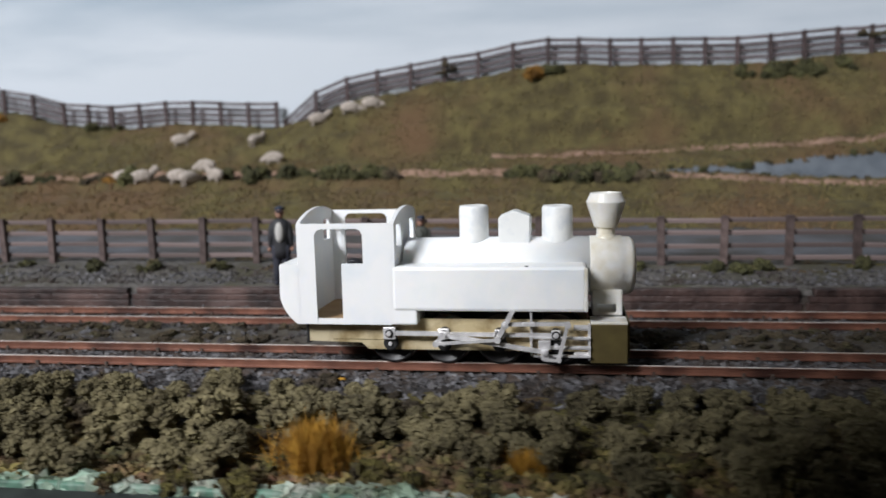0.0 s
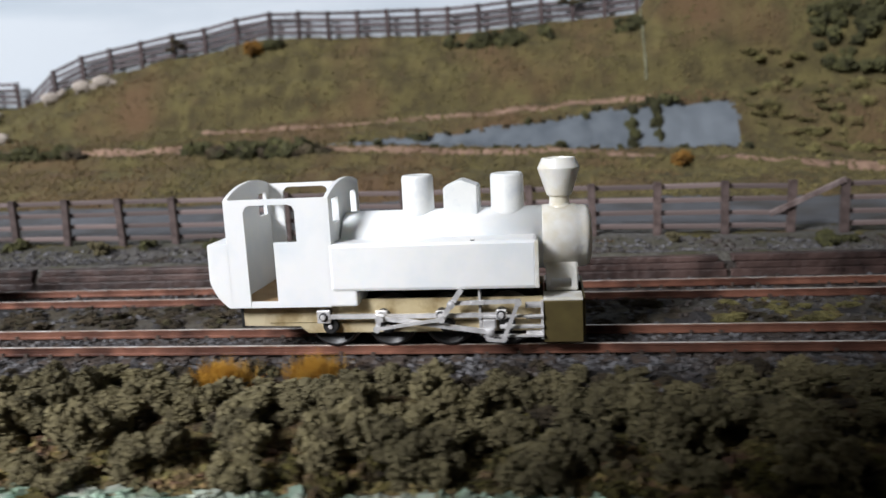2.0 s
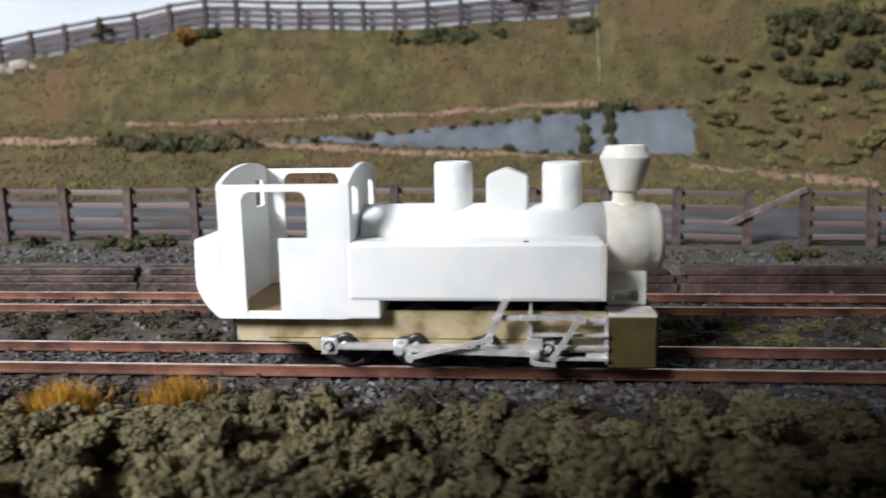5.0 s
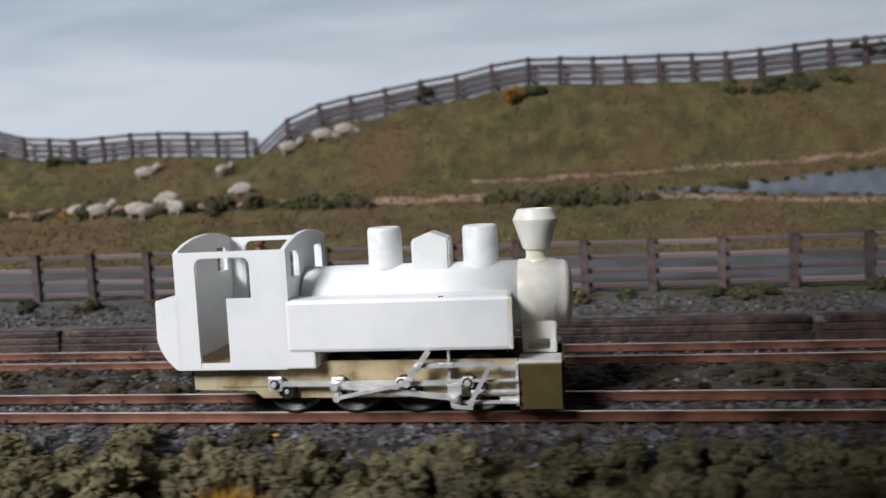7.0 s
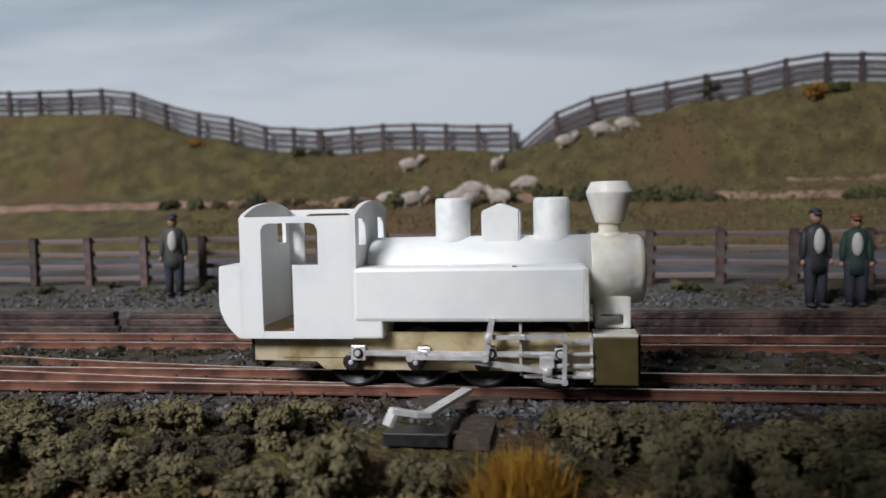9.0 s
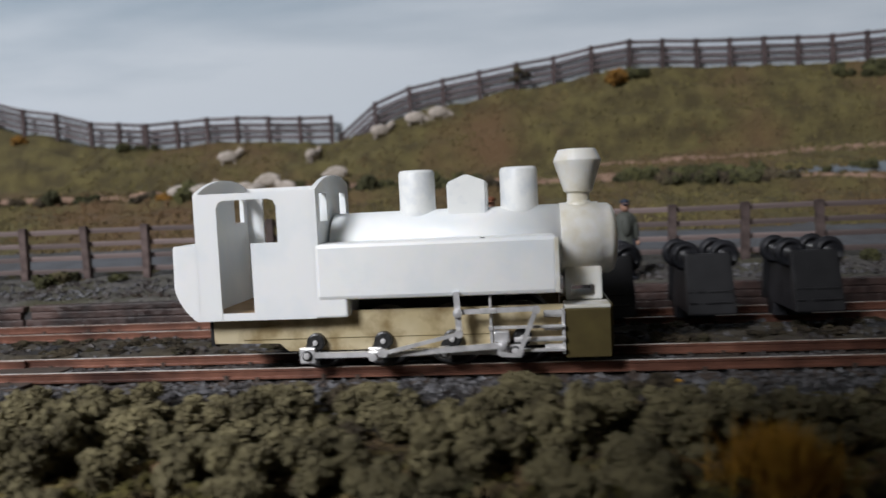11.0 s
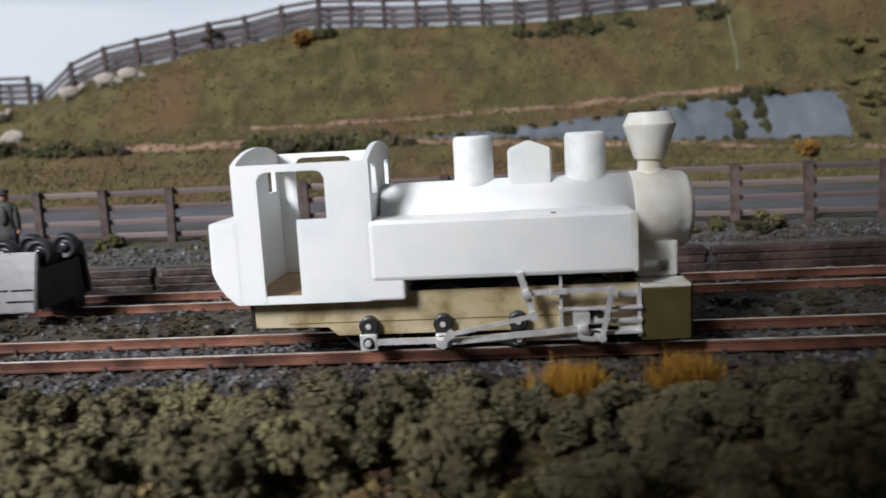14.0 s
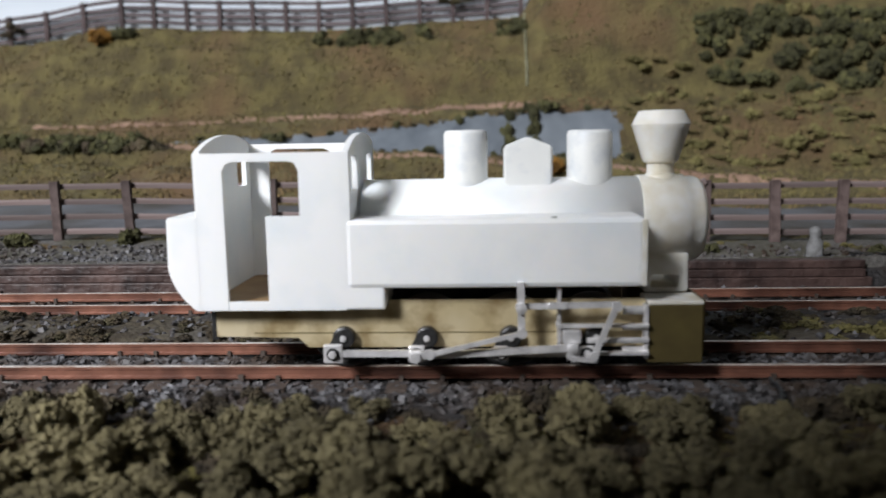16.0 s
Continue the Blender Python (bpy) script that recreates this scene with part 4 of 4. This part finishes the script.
# ---- ballast stones ----
def stones(name, count, place, size, label, material=STONE, category="ballast"):
    rng = random.Random(5)
    verts, faces = [], []
    cube = [(-1, -1, -1), (1, -1, -1), (1, 1, -1), (-1, 1, -1), (-1, -1, 1), (1, -1, 1), (1, 1, 1), (-1, 1, 1)]
    quads = [(0, 3, 2, 1), (4, 5, 6, 7), (0, 1, 5, 4), (1, 2, 6, 5), (2, 3, 7, 6), (3, 0, 4, 7)]
    for _ in range(count):
        x, y = place(rng)
        z = rough(x, y) + 0.1
        turn = Euler((rng.uniform(0, 6), rng.uniform(0, 6), rng.uniform(0, 6))).to_matrix()
        s = size * rng.uniform(0.5, 1.5)
        o = len(verts)
        for c in cube:
            w = turn @ (Vector(c) * s * 0.5 * rng.uniform(0.55, 1.1))
            verts.append(((x + w.x) * MM, (y + w.y) * MM, (z + w.z) * MM))
        faces += [tuple(o + i for i in q) for q in quads]
    me = bpy.data.meshes.new(name)
    me.from_pydata(verts, [], faces)
    me.materials.append(material)
    return tagged(new(name, me), label, category, kind="stuff")


def near_bed(rng):
    while True:
        x, y = rng.uniform(-360, 440), rng.uniform(-30, 13)
        if abs(abs(y) - 8.25) > 1.3 and (y > -20 or rng.random() < 0.25):
            return x, y


def far_bed(rng):
    while True:
        x, y = rng.uniform(-420, 480), rng.choice((rng.uniform(41, 73), rng.uniform(41, 73), rng.uniform(10, 44), rng.uniform(81, 104), rng.uniform(81, 104)))
        if min(abs(y - 46.75), abs(y - 63.25)) > 1.3:
            return x, y


stones("ballast", 22000, near_bed, 1.0, "loose grey and black ballast round the rails")
stones("ballast", 14000, far_bed, 1.0, "loose grey ballast and gravel round the siding")


def hillside(rng):
    while True:
        x, y = rng.uniform(-430, 520), rng.uniform(199, 392)
        if not in_pond(x, y) and nz(x / 18, y / 14, 31) > rng.uniform(-0.6, 0.5):
            return x, y


def verge(rng):
    return rng.uniform(-330, 430), -76 + 24 * rng.random() ** 1.5


def front_edge(rng):
    return rng.uniform(-330, 430), rng.gauss(-76.2, 0.9)


stones("verge_flock", 14000, verge, 1.3, "coarse olive and brown flock on the front verge", FLOCK_FRONT, "flock")
stones("edge_rubble", 3200, front_edge, 2.0, "pale mint green rubble crumbling along the front edge", EDGE_CRUMB, "rubble")
stones("flock", 24000, hillside, 1.3, "loose olive and brown flock scattered over the hillside", FLOCK, "flock")


for k in range(40):
    x = 60 + 6.5 * k + random.uniform(-3, 3)
    plant("reeds", BROWNS if k % 3 else DARKS, x, (300.5 if k % 2 else 305 + max(0, (x - 110) / 204) * 20 + min(1, (x - 46) / 75) * 12) + random.uniform(-2, 2), random.uniform(0.25, 0.55), "low brown reeds along the pond edge", "reeds", "pond reeds")
bm = bmesh.new()
last = None
for k in range(15):
    y = 356 + 2.6 * k
    z = land(260, y) + 1.4
    pair = [bm.verts.new((260 + s + 0.5 * nz(k / 3, 7), y - 0.8, z)) for s in (-0.7, 0.7)]
    if last:
        bm.faces.new((last[0], last[1], pair[1], pair[0]))
    last = pair
bmesh.ops.solidify(bm, geom=bm.faces[:], thickness=2.0)
tagged(part("trim_joint", bm, JOINT), "pale filled joint between two hillside boards", "joint", kind="structure")

# ---- sheep ----
def sheep(x, y, z, yaw, grazing):
    t = thing("sheep", "cream woolly sheep grazing on the hillside" if grazing else "cream woolly sheep standing on the hillside", "sheep", "sheep flock")
    bm = bmesh.new()
    bmesh.ops.create_icosphere(bm, subdivisions=3, radius=1, matrix=Matrix.Diagonal((7.2, 3.6, 4.0, 1)))
    for v in bm.verts:
        v.co *= 1 + 0.10 * nz(v.co.x, v.co.y, v.co.z)
    part("fleece", bm, WOOL, t, "", True)
    bm = bmesh.new()
    hz = -1.5 if grazing else 4.4
    bmesh.ops.create_icosphere(bm, subdivisions=2, radius=1, matrix=Matrix.Translation((8.6, 0, hz)) @ Matrix.Rotation(radians(35), 4, "Y") @ Matrix.Diagonal((2.6, 1.5, 1.7, 1)))
    bmesh.ops.create_icosphere(bm, subdivisions=2, radius=1, matrix=Matrix.Translation((6.6, 0, hz * 0.55)) @ Matrix.Diagonal((2.4, 1.9, 2.6, 1)))
    part("head", bm, WOOL, t, "", True)
    leg = None
    for a in (-4, 4):
        for c in (-1.6, 1.6):
            if leg is None:
                lb = bmesh.new()
                add_lathe(lb, [(0.6, -3.2), (0.8, 0)], 8)
                leg = part("leg", lb, WOOL, t)
                leg.location = Vector((a, c, -2.4)) * MM
            else:
                shared("leg", leg.data, t, (a, c, -2.4))
    t.location, t.scale = Vector((x, y, z)) * MM, (1.08, 1.05, 1.08)
    t.rotation_euler = (0, 0, radians(yaw))


for x, y, yaw, g in ((-308, 367, 20, False), (-245, 366, 70, False), (-197, 377, 30, False), (-172, 381, 8, True), (-155, 382, 15, True), (-223, 346, 175, True), (-255, 298, 170, True), (-288.5, 271, 25, False), (-261, 269, 5, True), (-252, 266, 60, True), (-236, 271, 150, False), (-303, 274, 30, True)):
    sheep(x, y, land(x, y) + 4.6, yaw, g)


# ---- painted figures: one plain shape each ----
def figure(x, y, yaw, height, coat, legs, head, hat, shirt, label):
    bm = bmesh.new()
    s = height / 34.0

    def blob(px, py, pz, rx, ry, rz, mi, tilt=0.0):
        n = len(bm.faces)
        bmesh.ops.create_icosphere(bm, subdivisions=2, radius=1, matrix=Matrix.Translation((px * s, py * s, pz * s)) @ Matrix.Rotation(radians(tilt), 4, "Y") @ Matrix.Diagonal((rx * s, ry * s, rz * s, 1)))
        bm.faces.ensure_lookup_table()
        for f in bm.faces[n:]:
            f.material_index = mi

    for sx in (-1, 1):
        add_lathe(bm, [(1.5 * s, 0.6 * s), (1.7 * s, 6 * s), (2.1 * s, 13 * s), (2.2 * s, 17 * s)], 10, Matrix.Translation((sx * 2.0 * s, 0, 0)), 1)
        blob(sx * 2.2, -1.0, 0.8, 1.4, 2.6, 0.9, 1)
        blob(sx * 4.2, 0.2, 21.3, 1.35, 1.6, 6.0, 0, -sx * 5)
        blob(sx * 4.9, -0.8, 15.3, 0.8, 0.9, 1.1, 2)
    add_lathe(bm, [(3.5 * s, 11.5 * s), (3.8 * s, 15 * s), (3.5 * s, 20 * s), (4.1 * s, 25 * s), (3.2 * s, 27.4 * s), (1.2 * s, 28.6 * s)], 14, Matrix.Diagonal((1.05, 0.72, 1, 1)), 0)
    blob(0, -2.5, 22.5, 2.0, 1.3, 4.6, 4)
    blob(0, 0, 30.6, 1.9, 2.1, 2.5, 2)
    blob(0, 0.4, 32.7, 2.1, 2.2, 1.2, 3)
    blob(0, -1.8, 31.7, 1.8, 1.6, 0.35, 3)
    ob = part("figurine", bm, [coat, legs, head, hat, shirt], None, "", True)
    tagged(ob, label, "figurine", "painted figurines")
    ob.location, ob.rotation_euler = Vector((x, y, land(x, y) + 0.2)) * MM, (0, 0, radians(yaw))


figure(-119.5, 80.5, 10, 32, COAT, TROUSERS, SKIN, CAPBLUE, SHIRT, "painted figurine in a long dark coat and cap")
figure(-107, 81.5, -10, 30, COAT_GREEN, TROUSERS, SKIN, HAIR, SHIRT, "painted red-haired figurine in a green coat")
figure(-62.5, 85, 5, 27, JACKET, TROUSERS, SKIN, CAPBLUE, JACKET, "painted figurine in a grey jacket and navy cap")
figure(-349, 97, 20, 32, JACKET, TROUSERS, SKIN, CAPBLUE, SHIRT, "painted figurine standing hand on hip by the fence")


# ---- upturned tipper wagons on the siding ----
def wagon():
    t = thing("tipper_wagon", "upturned cast metal tipper wagon with wheels in the air", "wagon", "upturned wagons")
    bm = bmesh.new()
    add_prism(bm, [(-5.3, 3.3), (5.3, 3.3), (4.9, 14.0), (-4.9, 14.0)], 37.0, 58.4)
    add_box(bm, -5.2, 5.2, 52.5, 58.2, -0.55, 3.3, 0.2)
    part("tub", bm, PAINT_BLACK, t, "black tub lying upside down")
    for y0, y1 in ((31.8, 33.9), (60.0, 61.6)):
        bm = prism([(-6.1, 3.4), (6.1, 3.4), (5.75, 18.6), (-5.75, 18.6)], y0, y1)
        bmesh.ops.bevel(bm, geom=bm.edges[:], offset=0.35, segments=2, affect="EDGES")
        for v in bm.verts:
            v.co.y += (v.co.z - 2.0) * (0.30 if y0 < 40 else -0.1)
        end = part("end_plate", bm, PEWTER, t, "bare cast metal end plate")
        if y0 < 40:
            bm = bmesh.new()
            for z in (6.2, 9.0):
                for k in range(11):
                    if random.random() < 0.8:
                        xx = -5.6 + 1.0 * k
                        add_box(bm, xx, xx + random.uniform(0.5, 1.0), 31.5 + (z - 2) * 0.30, 32.0 + (z - 2) * 0.30, z + random.uniform(-0.1, 0.1), z + 0.4)
            part("rivet_band", bm, PEWTER, end)
    part("underframe", box(-3.6, 3.6, 36.5, 58.0, 14.05, 16.6, 0.3), PAINT_BLACK, t)
    for y in (41.0, 53.0):
        for x in (-4.9, 4.9):
            bm = bmesh.new()
            add_lathe(bm, [(3.9, 0), (3.9, 0.6), (3.4, 0.8), (3.3, 2.2), (2.7, 2.2), (2.4, 1.6), (1.5, 1.4), (1.3, 2.2), (0.8, 2.6), (0.1, 2.6)], 24, Matrix.Translation((x, y, 17.9)) @ ALONG_Y)
            for f in bm.faces:
                c = f.calc_center_median() - Vector((x, y, 17.9))
                f.material_index = 1 if math.hypot(c.x, c.z) < 1.4 else 0
            part("wheel", bm, [PAINT_BLACK, PEWTER], t, "black wheel with a bright hub", True)
    return t


w0 = wagon()
w0.location = Vector((-74, -9.5, 0.6)) * MM
for x in (-49.2, -23):
    copy_thing(w0, pose(x * MM, -9.5 * MM, 0.6 * MM))


# ---- point blades, lever and small clutter ----
turnout = thing("turnout", "rusty turnout with tapered switch blades", "turnout")
for y0, y1 in ((7.0, 21.0), (-6.6, 4.0)):
    pts = [(-225 - 8 * k, y0 + (y1 - y0) * (k / 16) ** 1.6) for k in range(22)]
    part("switch_blade", rail_mesh(pts, head=0.8), [RUST, RAIL_TOP], turnout)
part("tie_plate", box(-233, -212, -16, 12, -3.4, -1.9, 0.2), SLEEPER, turnout)
lever = thing("point_lever", "white metal point lever on a dark base beside the track", "point lever")
part("lever_base", box(-235, -222, -38, -32, -5, -2.2, 0.3), BLACK, lever)
part("base_plank", box(-221, -214, -38, -14, -5.4, -3.5, 0.2), SLEEPER, lever)
bm = bmesh.new()
for (xa, ya, za), (xb, yb, zb) in (((-234, -37, -0.8), (-233, -36, 1.6)), ((-233, -36, 1.6), (-229, -34.5, 0.6)), ((-229, -34.5, 0.6), (-227, -33, 0.2)), ((-227, -33, 0.2), (-221, -17, 1.2))):
    d = Vector((xb - xa, yb - ya, zb - za))
    m = Matrix.Translation(((xa + xb) / 2, (ya + yb) / 2, (za + zb) / 2)) @ d.to_track_quat("X", "Z").to_matrix().to_4x4() @ Matrix.Diagonal((d.length + 0.8, 2.6, 0.9, 1))
    bmesh.ops.create_cube(bm, size=1, matrix=m)
part("lever_arm", bm, LEVER, lever, "bent white metal arm")
bm = bmesh.new()
bmesh.ops.create_icosphere(bm, subdivisions=2, radius=1.0, matrix=Matrix.Translation((-66, -19, -2.3)) @ Matrix.Diagonal((1.0, 0.8, 0.6, 1)))
tagged(part("orange_crumb", bm, OCHRE), "small orange flock crumb lying on the ballast", "flock crumb")


def stone_figure():
    bm = bmesh.new()
    add_lathe(bm, [(2.8, 2.0), (2.5, 5), (2.3, 8.8), (1.4, 10.6), (1.8, 11.8), (1.6, 13.2), (0.3, 13.9)], 12, Matrix.Translation((331, 88, 0)))
    for v in bm.verts:
        v.co += Vector((nz(v.co.x, v.co.z, 1), nz(v.co.y, v.co.z, 2), 0)) * 0.5
    tagged(part("stone_statue", bm, STATUE, None, "", True), "small grey stone statue beside the siding", "statue")


stone_figure()
plank = part("broken_board", box(0, 30, -0.5, 0.5, -1.1, 1.1, 0.15), BOARD)
tagged(plank, "broken fence board leaning across the gap", "board")
plank.location, plank.rotation_euler = Vector((277, 109, land(277, 109) + 8)) * MM, (0.1, radians(-24), 0.05)
bm = bmesh.new()
for k in range(9):
    add_lathe(bm, [(0.9 - 0.03 * k, 0), (0.85 - 0.03 * k, 3.2)], 10, Matrix.Translation((390 - 1.2 * k * 0.6, 95, 8 + 2.0 * k)) @ Matrix.Rotation(radians(-18 - 3 * k), 4, "Y"))
tagged(part("blue_hose", bm, BLUE), "curved bright blue hose hanging by the fence", "hose")
bm = bmesh.new()
for k in range(26):
    x = 340 + 2.4 * k
    add_box(bm, x, x + random.uniform(2, 4), 82 + random.uniform(-1.5, 3.5), 84 + random.uniform(0, 4), land(x, 83) - 0.5, land(x, 83) + random.uniform(0.5, 2.2), 0.1)
tagged(part("scrap_heap", bm, BLACK), "low heap of dark scrap parts beside the siding", "scrap heap", kind="stuff")
bm = bmesh.new()
for k in range(8):
    add_lathe(bm, [(0.45, 0), (0.45, 1.9)], 8, Matrix.Translation((281.5 + 0.5 * math.sin(k), -13 - 1.5 * k, -1.2 - 0.35 * k)) @ Matrix.Rotation(radians(103), 4, "X"))
tagged(part("black_wire", bm, BLACK), "short black wire end sticking out beside the rail", "wire")
motions()
